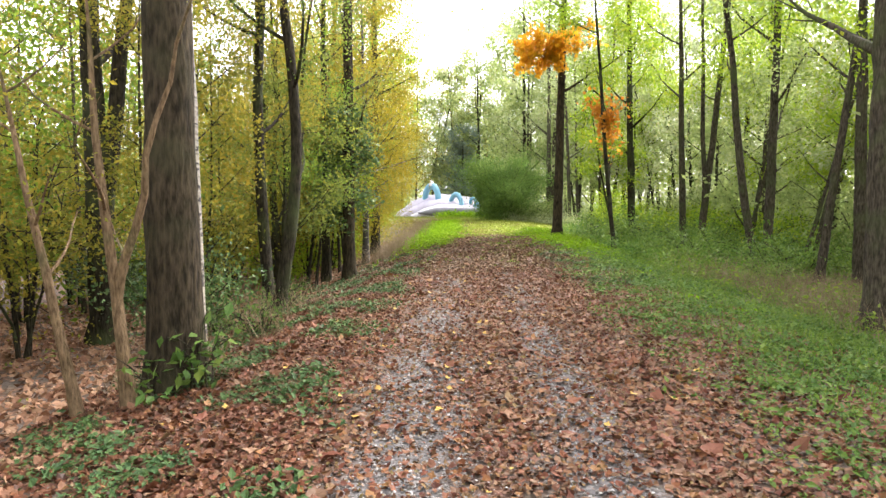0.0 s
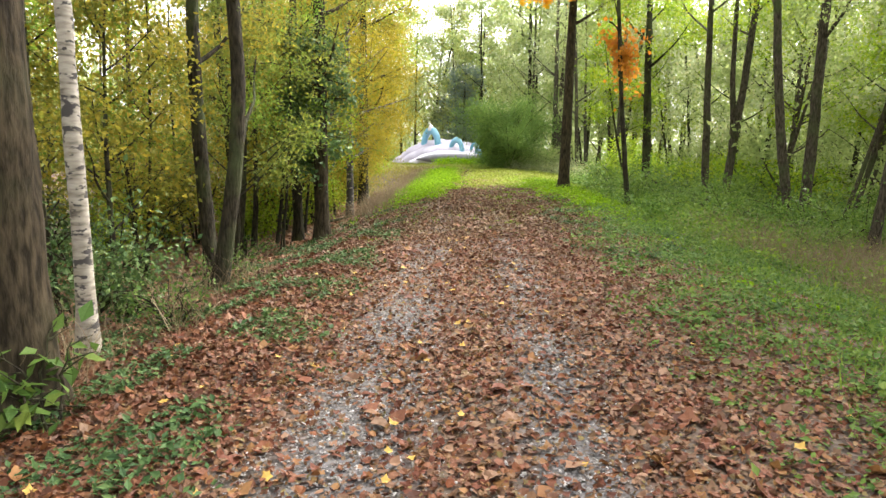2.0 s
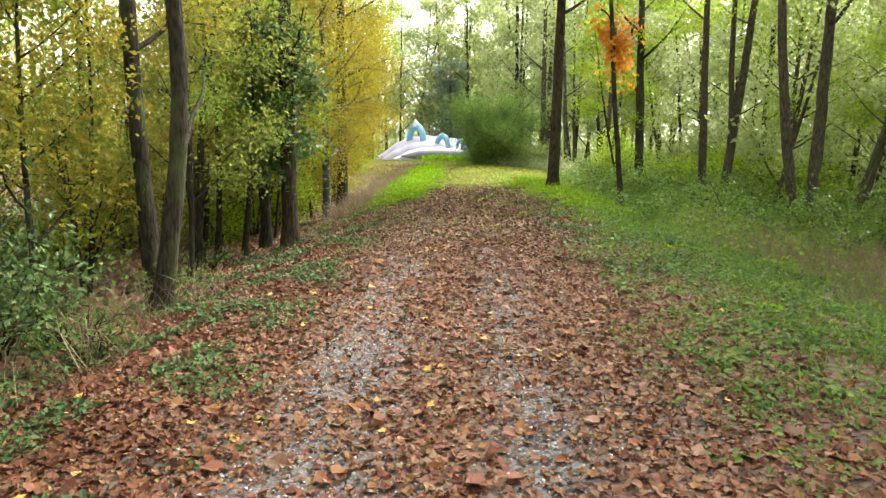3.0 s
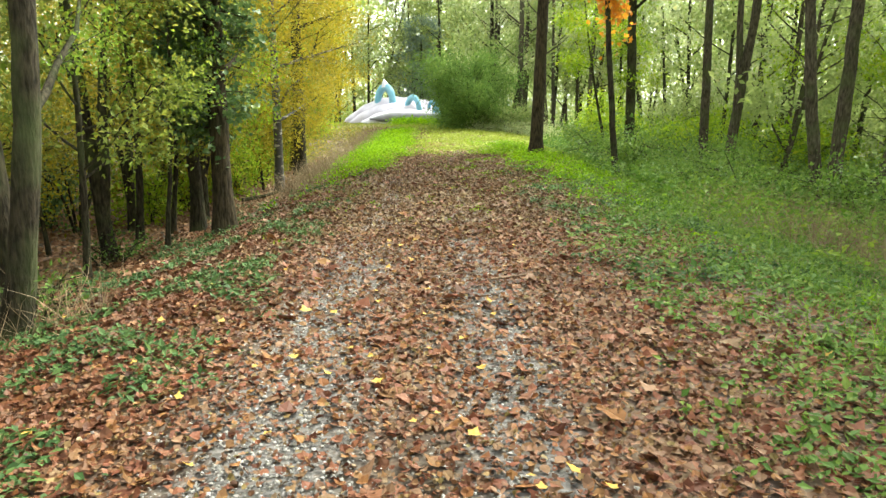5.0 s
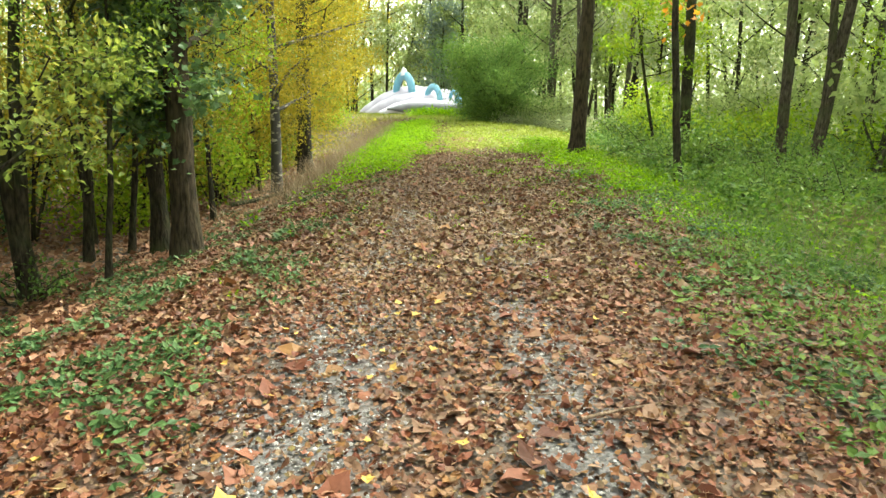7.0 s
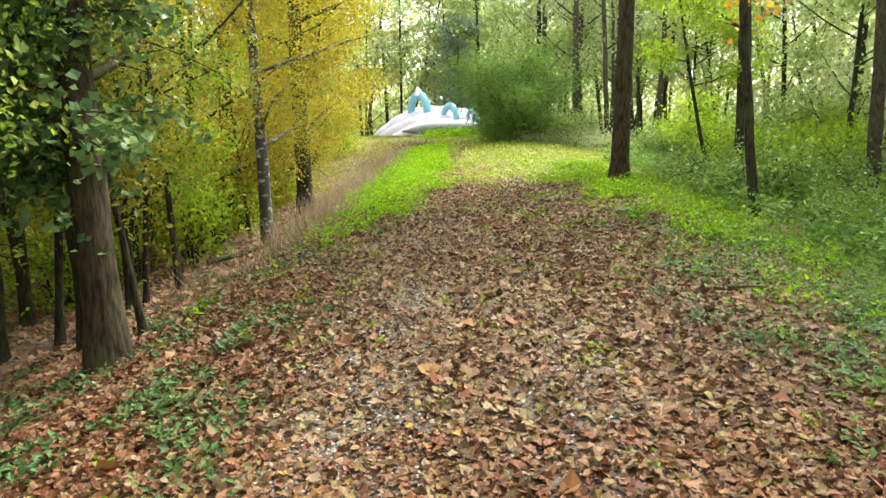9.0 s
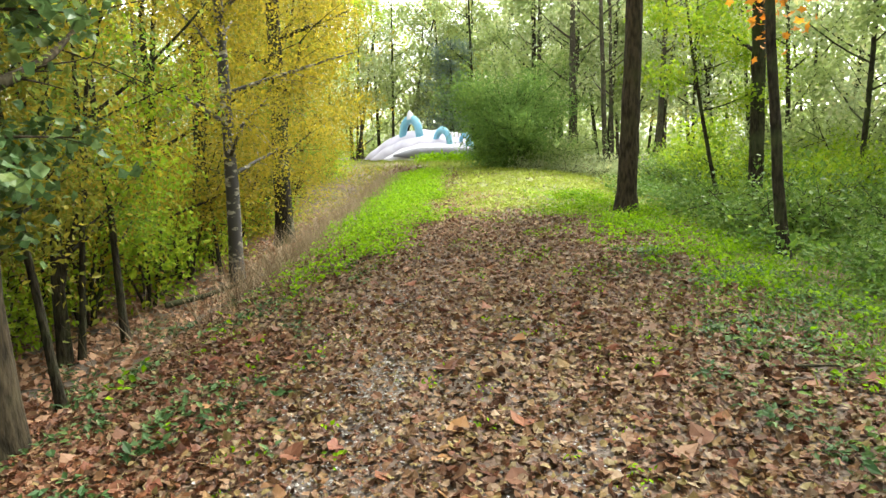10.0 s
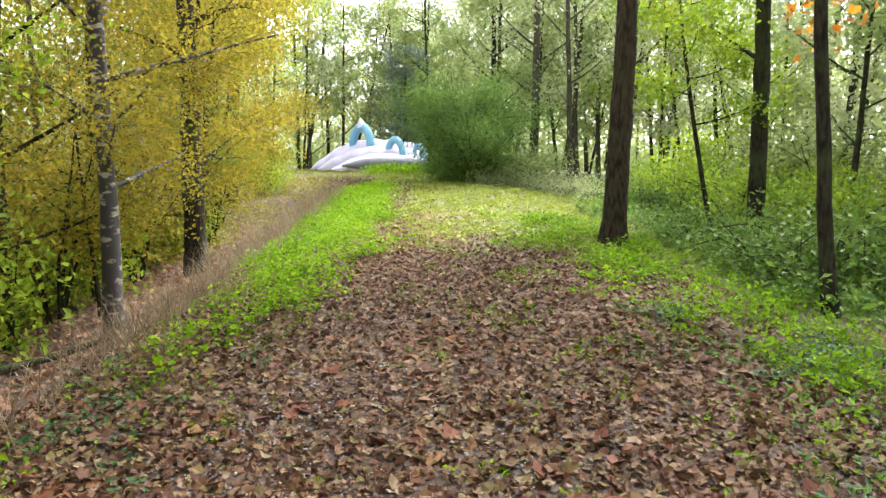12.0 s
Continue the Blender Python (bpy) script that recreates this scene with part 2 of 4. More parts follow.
# rusty litter with the shade of the left shoulder put into its colour
M_LITTER_SHADE = leaf_material("shaded_rusty_leaf", [(0.0175, 0.00781, 0.0044), (0.0523, 0.0187, 0.00877), (0.0918, 0.0312, 0.0147), (0.0697, 0.0274, 0.0132), (0.122, 0.0484, 0.019), (0.0479, 0.025, 0.0132)], 0.12, 0.5, 0.12)
M_LITTER_DRY = leaf_material("dry_orange_leaf", [(0.105, 0.0486, 0.0259), (0.17, 0.085, 0.0486), (0.235, 0.133, 0.081), (0.275, 0.17, 0.105), (0.145, 0.0648, 0.0324)], 0.2, 0.6, 0.15)
M_YELLOW_FALLEN = leaf_material("fallen_yellow_leaf", [(0.3, 0.17, 0.025), (0.36, 0.24, 0.06), (0.27, 0.13, 0.02)], 0.2)
M_HERB = leaf_material("herb_leaf", [(0.0299, 0.0638, 0.015), (0.0598, 0.116, 0.023), (0.0978, 0.16, 0.03), (0.155, 0.198, 0.033)], 0.4)
M_IVY = leaf_material("dark_ivy_leaf", [(0.016, 0.038, 0.014), (0.032, 0.07, 0.022), (0.055, 0.1, 0.03), (0.09, 0.13, 0.035)], 0.3)
M_BRIGHT = leaf_material("bright_herb_leaf", [(0.032, 0.07, 0.003), (0.072, 0.145, 0.003), (0.13, 0.245, 0.004), (0.18, 0.31, 0.005), (0.25, 0.33, 0.008)], 0.5, sheen=0.05)
M_GRASS = leaf_material("grass_blade", [(0.07, 0.13, 0.018), (0.12, 0.2, 0.025), (0.18, 0.25, 0.035)], 0.4)
M_MEADOW = leaf_material("meadow_blade", [(0.136, 0.187, 0.014), (0.211, 0.252, 0.028), (0.272, 0.281, 0.084)], 0.4)
M_DRY = leaf_material("dry_blade", [(0.104, 0.072, 0.04), (0.176, 0.132, 0.08), (0.232, 0.184, 0.116)], 0.25)
M_VINYL = vinyl_material("pale_vinyl", (0.4, 0.375, 0.45), (0.29, 0.27, 0.33))
M_VINYL_DARK = vinyl_material("grey_vinyl", (0.16, 0.16, 0.18), (0.1, 0.1, 0.11))
M_VINYL_BLUE = vinyl_material("blue_vinyl", (0.13, 0.34, 0.48), (0.22, 0.43, 0.55))
M_VINYL_WHITE = vinyl_material("white_vinyl", (0.5, 0.49, 0.54), (0.4, 0.38, 0.44))

# ---- the lie of the land: a low bank with a path along its top ----
ACROSS = np.linspace(-60, 60, 601)
_p = np.interp(ACROSS, [-30, -9, -6, -4, -3, -2, -1, 0, 1, 2.3, 3.3, 4.9, 6, 7.2, 9, 14, 40],
               [-1.5, -1.3, -1.05, -0.66, -0.45, -0.22, -0.05, 0, 0.05, 0.06, 0.03, -0.22, -0.33, -0.38, -0.6, -0.9, -1.2])
PROFILE = np.convolve(np.pad(_p, 2, mode="edge"), np.ones(5) / 5, mode="valid")


def height(x, y):
    """Ground height without the small bumps; x and y may be arrays."""
    fade = np.interp(y, [30, 52], [1.0, 0.15])
    drop = np.clip((-2.3 - x) / 1.3, 0, 1) * np.interp(y, [12, 17, 24, 34, 50], [0, 0.13, 0.26, 0.26, 0])
    return np.interp(x, ACROSS, PROFILE) * fade - drop + np.interp(y, [-30, 0, 40, 60, 200], [-1.25, -0.32, 0.93, 1.25, 1.25])


def bumps(x, y):
    return 0.02 * np.sin(2.1 * x + 0.7 * np.sin(1.3 * y)) * np.sin(1.7 * y + 0.4) + 0.012 * np.sin(5.3 * x + 1.1) * np.sin(4.7 * y)


def lie(x, y):
    return height(x, y) + bumps(x, y)


# ---- mesh helpers ----
def mesh_from(name, verts, faces, smooth=False):
    """A mesh from arrays: verts (n, 3); faces (m, k), all with k corners."""
    me = bpy.data.meshes.new(name)
    m, k = faces.shape
    me.vertices.add(len(verts))
    me.vertices.foreach_set("co", np.ascontiguousarray(verts, dtype=np.float32).ravel())
    me.loops.add(m * k)
    me.loops.foreach_set("vertex_index", np.ascontiguousarray(faces, dtype=np.int32).ravel())
    me.polygons.add(m)
    me.polygons.foreach_set("loop_start", np.arange(0, m * k, k, dtype=np.int32))
    me.polygons.foreach_set("use_smooth", np.full(m, smooth))
    me.update(calc_edges=True)
    return me


def part(name, me, material, parent=None, label=""):
    ob = new(name, me)
    if material is not None and not me.materials:
        me.materials.append(material)
    ob.parent = parent
    if label:
        ob["label"] = label
    return ob


def tube_arrays(points, radii, sides=8, cap=True):
    """Vertices and quads of a tapering tube along points."""
    p = np.asarray(points, float)
    r = np.asarray(radii, float)
    d = np.gradient(p, axis=0)
    d /= np.linalg.norm(d, axis=1)[:, None] + 1e-9
    ref = np.array([1.0, 0, 0]) if abs(d[:, 0]).mean() < 0.8 else np.array([0, 1.0, 0])
    u = np.cross(d, ref)
    u /= np.linalg.norm(u, axis=1)[:, None] + 1e-9
    v = np.cross(d, u)
    a = np.arange(sides) * 2 * math.pi / sides
    ring = p[:, None] + r[..., None, None] * (np.cos(a)[None, :, None] * u[:, None] + np.sin(a)[None, :, None] * v[:, None]) if r.ndim == 1 else \
        p[:, None] + r[..., None] * (np.cos(a)[None, :, None] * u[:, None] + np.sin(a)[None, :, None] * v[:, None])
    n = len(p)
    i = np.arange(n - 1)[:, None] * sides
    j = np.arange(sides)[None]
    k = (j + 1) % sides
    f = np.stack([i + j, i + k, i + sides + k, i + sides + j], -1).reshape(-1, 4)
    return ring.reshape(-1, 3), f


def join_arrays(bits):
    vs, fs, n = [], [], 0
    for v, f in bits:
        vs.append(v)
        fs.append(f + n)
        n += len(v)
    return np.concatenate(vs), np.concatenate(fs)


def turns(n, tilt, r=None):
    """n rotation matrices: any heading, tipped by up to about tilt radians."""
    r = r or rng
    a, b, c = r.uniform(0, 2 * math.pi, n), r.normal(0, tilt, n), r.normal(0, tilt, n)
    ca, sa, cb, sb, cc, sc = np.cos(a), np.sin(a), np.cos(b), np.sin(b), np.cos(c), np.sin(c)
    z = np.zeros(n)
    o = np.ones(n)
    rz = np.stack([ca, -sa, z, sa, ca, z, z, z, o], -1).reshape(n, 3, 3)
    rx = np.stack([o, z, z, z, cb, -sb, z, sb, cb], -1).reshape(n, 3, 3)
    ry = np.stack([cc, z, sc, z, o, z, -sc, z, cc], -1).reshape(n, 3, 3)
    return rz @ rx @ ry


LEAF = (np.array([[0, 0, 0], [0.29, 0.42, 0.06], [0, 1.0, -0.05], [-0.29, 0.42, 0.06]]), np.array([[0, 1, 2], [0, 2, 3]]))
WILLOW_LEAF = (np.array([[0, 0, 0], [0.11, 0.4, 0.03], [0, 1.0, -0.12], [-0.11, 0.4, 0.03]]), np.array([[0, 1, 2], [0, 2, 3]]))
STRIP = np.array([[0, 1, 3], [0, 3, 2], [2, 3, 4]])
BLADE = (np.array([[-0.03, 0, 0], [0.03, 0, 0], [-0.022, 0.16, 0.6], [0.022, 0.16, 0.6], [0, 0.46, 0.95]]), STRIP)
STALK = (np.array([[-0.007, 0, 0], [0.007, 0, 0], [-0.005, 0.12, 0.62], [0.005, 0.12, 0.62], [0, 0.4, 0.97]]), STRIP)
STONE = (np.array([[1, 0.1, 0], [0.2, 0.9, 0], [-0.9, 0.2, 0], [-0.1, -1, 0], [0.15, 0.1, 0.62]]) * 0.5, np.array([[0, 1, 4], [1, 2, 4], [2, 3, 4], [3, 0, 4]]))


def lobed(lobes, deep, curl):
    """A fallen leaf with lobes and a curled edge, about 1 long."""
    n = lobes * 2
    a = np.arange(n) * 2 * math.pi / n
    r = np.where(np.arange(n) % 2 == 0, 0.55, 0.55 * deep) * (1 + 0.18 * np.cos(a))
    ring = np.stack([r * np.sin(a) * 0.85, r * np.cos(a), curl * (r / 0.55) ** 2 * (0.5 + 0.5 * np.cos(2 * a + 0.6))], -1)
    v = np.concatenate([[[0, 0, 0.0]], ring])
    i = np.arange(n)
    return v, np.stack([0 * i, 1 + i, 1 + (i + 1) % n], -1)


OAK_LEAF = lobed(4, 0.7, 0.15)


def spread(template, places, size, tilt, r=None, squash=None):
    """Arrays of many copies of a small template, each turned and sized by itself."""
    tv, tf = template
    n = len(places)
    size = np.broadcast_to(size, n)
    v = np.einsum("nij,kj->nki", turns(n, tilt, r), tv) * size[:, None, None] + places[:, None]
    f = tf[None] + (np.arange(n) * len(tv))[:, None, None]
    return v.reshape(-1, 3), f.reshape(-1, tf.shape[1])


# ---- ground, one sheet to the horizon ----
def ground_sheet():
    xs = np.concatenate([[-600, -300, -150, -80], np.arange(-40, -10, 1.0), np.arange(-10, 10, 0.2), np.arange(10, 40, 1.0), [80, 150, 300, 600]])
    ys = np.concatenate([[-500, -200, -80], np.arange(-30, -2, 1.5), np.arange(-2, 34, 0.2), np.arange(34, 90, 1.0), [130, 220, 400, 800]])
    gx, gy = np.meshgrid(xs, ys)
    v = np.stack([gx, gy, lie(gx, gy)], -1).reshape(-1, 3)
    nx = len(xs)
    i = (np.arange(len(ys) - 1)[:, None] * nx + np.arange(nx - 1)[None]).ravel()
    f = np.stack([i, i + 1, i + nx + 1, i + nx], -1)
    ob = part("ground", mesh_from("ground", v, f, True), M_GROUND)
    tagged(ob, "brown woodland soil of a low bank strewn with litter", "ground", kind="structure")


ground_sheet()


# ---- trees ----
def limb_arrays(r, start, heading, rise, length, radius, twigs, twig_len, sides=6, droop=0.0):
    """One limb with its twigs: tube arrays, and points along the twigs for leaves."""
    n = 6
    s = np.linspace(0, 1, n)
    d = np.array([math.sin(heading), math.cos(heading), 0])
    side = np.array([d[1], -d[0], 0])
    wob = np.cumsum(r.normal(0, 0.05, n)) * length
    zz = length * (rise * s + (0.25 - droop) * s ** 2)
    pts = start + d * (s * length * 0.9)[:, None] + side * wob[:, None] * s[:, None] + np.array([0, 0, 1.0]) * zz[:, None]
    stem = tube_arrays(pts, radius * (1 - 0.85 * s) + 0.004, sides)
    bits, spots = [], []
    for _ in range(twigs):
        k = r.uniform(0.25, 1.0)
        p = np.array([np.interp(k, s, pts[:, a]) for a in range(3)])
        h = heading + r.normal(0, 0.9)
        t = np.linspace(0, 1, 4)
        tl = twig_len * r.uniform(0.5, 1.2)
        up = r.normal(0.25 - droop, 0.35)
        q = p + np.stack([math.sin(h) * t, math.cos(h) * t, up * t - 0.15 * t ** 2], -1) * tl
        q += r.normal(0, 0.03 * tl, q.shape) * t[:, None]
        bits.append(tube_arrays(q, np.array([0.32, 0.25, 0.16, 0.06]) * max(0.012, radius * 0.5), 4))
        spots.append(q[1:])
    return stem, bits, np.concatenate(spots) if spots else pts[3:]


def twigs_part(bits, bark, top):
    """All the thin twigs of one plant, too many and too thin to pick apart."""
    if bits:
        tagged(part("twigwork", mesh_from("twigwork", *join_arrays(bits), True), bark, top), kind="stuff")


def tree(name, label, x, y, tall, thick, bark, lean=(0, 0), bow=(0, 0), limbs=6, first=2.5, reach=2.0, twigs=6, leaves=None, seed=0,
         sides=12, category="tree", group="", fork=None, rise=0.5, flare=0.45, heading=None, droop=0.0, wander=0.6, high=None, shoots=None):
    """A tree: tapered trunk, limbs one by one, and a crown of single leaves. leaves: (material, count, size, scatter)."""
    r = np.random.default_rng(1000 + seed)
    z0 = float(lie(x, y))
    top = new(name)
    top.location = (x, y, z0)
    n = max(8, int(tall / 0.35))
    s = np.linspace(-0.02, 1, n)
    z = s * tall
    wob = np.cumsum(r.normal(0, 0.01, (n, 2)), axis=0) * wander
    px = lean[0] * z + bow[0] * np.sin(math.pi * np.clip(s * tall / 6, 0, 1)) + wob[:, 0]
    py = lean[1] * z + bow[1] * np.sin(math.pi * np.clip(s * tall / 6, 0, 1)) + wob[:, 1]
    pts = np.stack([px - px[0], py - py[0], z], -1)
    rad = thick * (np.clip(1 - s, 0, 1) ** 0.7 * 0.92 + 0.08) * (1 + flare * np.exp(-np.clip(z, 0, 9) / 0.22))
    a = np.arange(sides) * 2 * math.pi / sides
    lump = 1 + 0.07 * r.normal(0, 1, (n, sides)) * 0.6 + 0.1 * np.exp(-np.clip(z, 0, 9) / 0.35)[:, None] * np.sin(a * 3 + r.uniform(0, 6))[None]
    v, f = tube_arrays(pts, rad[:, None] * lump, sides)
    part("trunk", mesh_from("trunk", v, f, True), bark, top)
    spots, thin = [], []
    if fork:
        zf, dx, dy, size = fork
        k = np.linspace(0, 1, 10)
        base = np.array([np.interp(zf, z, pts[:, 0]), np.interp(zf, z, pts[:, 1]), zf])
        q = base + np.stack([dx * k * (tall - zf), dy * k * (tall - zf), k * (tall - zf)], -1)
        q[1:, :2] += np.cumsum(r.normal(0, 0.05, (9, 2)), axis=0)
        v, f = tube_arrays(q, thick * size * (1 - 0.85 * k), 10)
        part("second_stem", mesh_from("second_stem", v, f, True), bark, top)
    for i in range(limbs):
        zi = first + (tall * 0.94 - first) * ((i + r.uniform(0, 0.8)) / max(1, limbs))
        base = np.array([np.interp(zi, z, pts[:, 0]), np.interp(zi, z, pts[:, 1]), zi])
        h = heading + r.normal(0, 0.7) if heading is not None else i * 2.4 + r.uniform(-0.6, 0.6)
        ln = reach * r.uniform(0.6, 1.15) * (1 - 0.45 * zi / tall)
        stem, bits, sp = limb_arrays(r, base, h, rise * r.uniform(0.5, 1.4), ln, max(0.012, np.interp(zi, z, rad) * 0.42), twigs, ln * 0.5, 5, droop)
        part("limb", mesh_from("limb", *stem, True), bark, top)
        thin += bits
        spots.append(sp)
    if shoots:
        # short leafy shoots that ring the trunk
        n_low, low_z, top_z, far, mat, count, size, side = shoots
        near = []
        for i in range(n_low):
            zi = r.uniform(low_z, top_z)
            base = np.array([np.interp(zi, z, pts[:, 0]), np.interp(zi, z, pts[:, 1]), zi])
            stem, bits, sp = limb_arrays(r, base, side + r.normal(0, 1.3), 0.2 * r.uniform(-1.0, 1.4), far * r.uniform(0.5, 1.15), 0.014, 6, far * 0.5, 5, 0.3)
            part("shoot", mesh_from("shoot", *stem, True), bark, top)
            thin += bits
            near.append(sp)
        sp = np.concatenate(near)
        c = sp[r.integers(0, len(sp), count)] + r.normal(0, 0.1, (count, 3))
        v, f = spread(OAK_LEAF, c, size * r.uniform(0.6, 1.25, len(c)), 0.7, r)
        part("shoot_foliage", mesh_from("shoot_foliage", v, f), mat, top, "dark green oak leaves on short shoots")
    if high:
        # wide upper boughs that meet over the path, added above view to shade it
        n_high, low_z, far, mat, count, size = high
        over = []
        for i in range(n_high):
            zi = low_z + (tall * 0.92 - low_z) * (i + r.uniform(0, 0.8)) / n_high
            base = np.array([np.interp(zi, z, pts[:, 0]), np.interp(zi, z, pts[:, 1]), zi])
            stem, bits, sp = limb_arrays(r, base, i * 2.4 + r.uniform(-0.5, 0.5), 0.4 * r.uniform(0.5, 1.4), far * r.uniform(0.7, 1.15), np.interp(zi, z, rad) * 0.4, 10, far * 0.4, 6)
            part("limb", mesh_from("limb", *stem, True), bark, top)
            thin += bits
            over.append(sp)
        sp = np.concatenate(over)
        c = sp[r.integers(0, len(sp), count)] + r.normal(0, 0.5, (count, 3))
        v, f = spread(LEAF, c, size * r.uniform(0.6, 1.25, len(c)), 0.6, r)
        part("shade_crown", mesh_from("shade_crown", v, f), mat, top)
    twigs_part(thin, bark, top)
    if leaves and spots:
        mat, count, size, scatter = leaves
        sp = np.concatenate(spots)
        c = sp[r.integers(0, len(sp), count)] + r.normal(0, scatter, (count, 3)) * np.array([1, 1, 0.7])
        c = c[c[:, 2] > 0.25]
        v, f = spread(LEAF, c, size * r.uniform(0.6, 1.25, len(c)), 0.75, r)
        part("crown", mesh_from("crown", v, f), mat, top)
    tagged(top, label, category, group)
    return top


def shrub(name, label, x, y, tall, wide, bark, mat, count, size, stems=7, seed=0, scatter=0.16, category="shrub", group="", low=0.15, shape=None):
    """A bush of several stems from one stool, each with twigs, and a crown of single leaves."""
    r = np.random.default_rng(5000 + seed)
    top = new(name)
    top.location = (x, y, float(lie(x, y)))
    spots, bits = [], []
    for i in range(stems):
        h = i * 2.4 + r.uniform(-0.5, 0.5)
        k = np.linspace(0, 1, 8)
        out = wide * 0.5 * r.uniform(0.3, 1.0)
        ht = tall * r.uniform(0.6, 1.0)
        q = np.stack([math.sin(h) * out * k ** 1.4 + 0.08 * math.sin(h), math.cos(h) * out * k ** 1.4 + 0.08 * math.cos(h), ht * (k - 0.12 * k ** 2) - 0.05], -1)
        q[1:] += np.cumsum(r.normal(0, 0.03, (7, 3)), axis=0)
        part("stem", mesh_from("stem", *tube_arrays(q, (0.012 + 0.012 * tall / 2) * (1 - 0.8 * k), 5), True), bark, top)
        for _ in range(7):
            kk = r.uniform(low, 1)
            p = np.array([np.interp(kk, k, q[:, a]) for a in range(3)])
            hh = h + r.normal(0, 1.1)
            t = np.linspace(0, 1, 4)
            tl = wide * 0.33 * r.uniform(0.4, 1.1)
            w = p + np.stack([math.sin(hh) * t, math.cos(hh) * t, r.normal(0.3, 0.4) * t - 0.1 * t ** 2], -1) * tl
            bits.append(tube_arrays(w, np.array([0.007, 0.006, 0.004, 0.002]) * (1 + tall * 0.2), 4))
            spots.append(w[1:])
    twigs_part(bits, bark, top)
    sp = np.concatenate(spots)
    c = sp[r.integers(0, len(sp), count)] + r.normal(0, scatter, (count, 3))
    c = c[c[:, 2] > 0.05]
    v, f = spread(shape or LEAF, c, size * r.uniform(0.6, 1.3, len(c)), 0.75, r)
    part("foliage", mesh_from("foliage", v, f), mat, top)
    tagged(top, label, category, group)
    return top


# trees beside the path, on its falling left side
tree("oak_tree", "thick furrowed oak trunk at the path's edge", -3.38, 7.48, 15, 0.31, M_OAK, (-0.02, 0.0), limbs=10, first=4.5, reach=4.5, twigs=9, leaves=(M_LEAF_OLIVE, 8000, 0.12, 0.4), seed=1, sides=18, wander=0.2, high=(9, 7.5, 5.5, M_LEAF_OLIVE, 3500, 0.18))
tree("birch_tree", "slim white birch with black scars", -3.9, 9.3, 12, 0.1, M_BIRCH, (-0.02, 0.01), limbs=6, first=4, reach=2, leaves=(M_LEAF_OLIVE, 5000, 0.06, 0.2), seed=2)
tree("alder_tree", "dark trunk leaning beside another at the bank's edge", -3.97, 12.95, 13, 0.125, M_DARK, (-0.025, 0.02), (-0.14, 0), high=(7, 7.5, 5, M_LEAF_OLIVE, 2600, 0.18), limbs=7, first=2.6, reach=2.6, leaves=(M_LEAF_OLIVE, 9000, 0.07, 0.25), seed=3)
tree("alder_tree", "dark bent trunk with small shoots at the bank's edge", -3.68, 12.35, 12, 0.125, M_DARK, (0.01, 0.02), (0.32, 0), limbs=7, first=1.9, reach=2.2, leaves=(M_LEAF_GREEN, 8000, 0.06, 0.25), seed=4)
tree("alder_tree", "dark slanting trunk with a hanging branch", -5.2, 18.6, 10, 0.07, M_DARK, (-0.05, 0.0), (0.25, 0), limbs=7, first=1.6, reach=2.2, leaves=(M_LEAF_OLIVE, 8000, 0.06, 0.25), seed=5)
tree("oak_tree", "straight oak trunk with leafy shoots beside the path", -3.21, 17.35, 15, 0.165, M_OAK, (-0.005, 0.0), limbs=14, first=2.2, reach=1.9, twigs=8, leaves=(M_LEAF_DARK, 7000, 0.08, 0.22), shoots=(40, 1.5, 4.6, 0.85, M_LEAF_SHOOT, 5200, 0.1, 5.0), seed=6, sides=18, rise=0.25, wander=0.2, high=(9, 7.5, 5.5, M_LEAF_OLIVE, 3500, 0.18))
tree("alder_tree", "dark trunk with ivy standing behind an oak", -4.05, 18.5, 11, 0.125, M_DARK, (-0.01, 0.0), limbs=7, first=2, reach=2.2, leaves=(M_LEAF_OLIVE, 8000, 0.06, 0.25), seed=7)
tree("willow_tree", "multi-stemmed dark willow on the slope", -4.75, 16.5, 9, 0.11, M_DARK, (-0.08, 0.0), limbs=9, first=1.2, reach=2.2, leaves=(M_LEAF_OLIVE, 6000, 0.08, 0.3), seed=8, fork=(0.5, 0.12, 0.02, 0.7))
tree("birch_tree", "birch with rough black and white bark", -3.85, 24.35, 10, 0.125, M_BIRCH_OLD, (-0.02, 0.02), limbs=16, first=1.5, reach=2.7, twigs=10, leaves=(M_LEAF_YELLOW, 28000, 0.056, 0.24), seed=9, droop=0.3)
tree("birch_tree", "dark old birch with yellow leaves on the slope", -4.05, 28.3, 13, 0.21, M_DARK, (-0.005, 0.0), limbs=13, first=2.0, reach=2.8, twigs=9, leaves=(M_LEAF_YELLOW, 28000, 0.065, 0.3), seed=10, droop=0.2)
tree("birch_sapling", "thin dark sapling with yellow-green leaves", -4.15, 21.0, 6, 0.05, M_DARK, (-0.06, 0.02), limbs=8, first=1.0, reach=1.5, leaves=(M_LEAF_LIME, 5000, 0.08, 0.2), seed=11, droop=0.3)
tree("hazel_tree", "yellow hazel with arching twigs on the slope", -5.3, 24.5, 8, 0.09, M_DARK, (0.0, 0.0), limbs=14, first=1.2, reach=2.6, twigs=9, leaves=(M_LEAF_YELLOW, 26000, 0.08, 0.3), seed=12, fork=(0.4, 0.12, -0.05, 0.8), droop=0.15)
tree("hazel_tree", "yellow hazel with arching twigs on the slope", -4.9, 31.0, 8, 0.09, M_DARK, (0.04, 0.0), limbs=14, first=1.2, reach=2.6, twigs=9, leaves=(M_LEAF_YELLOW, 26000, 0.08, 0.3), seed=13, fork=(0.4, 0.12, -0.05, 0.8), droop=0.15)
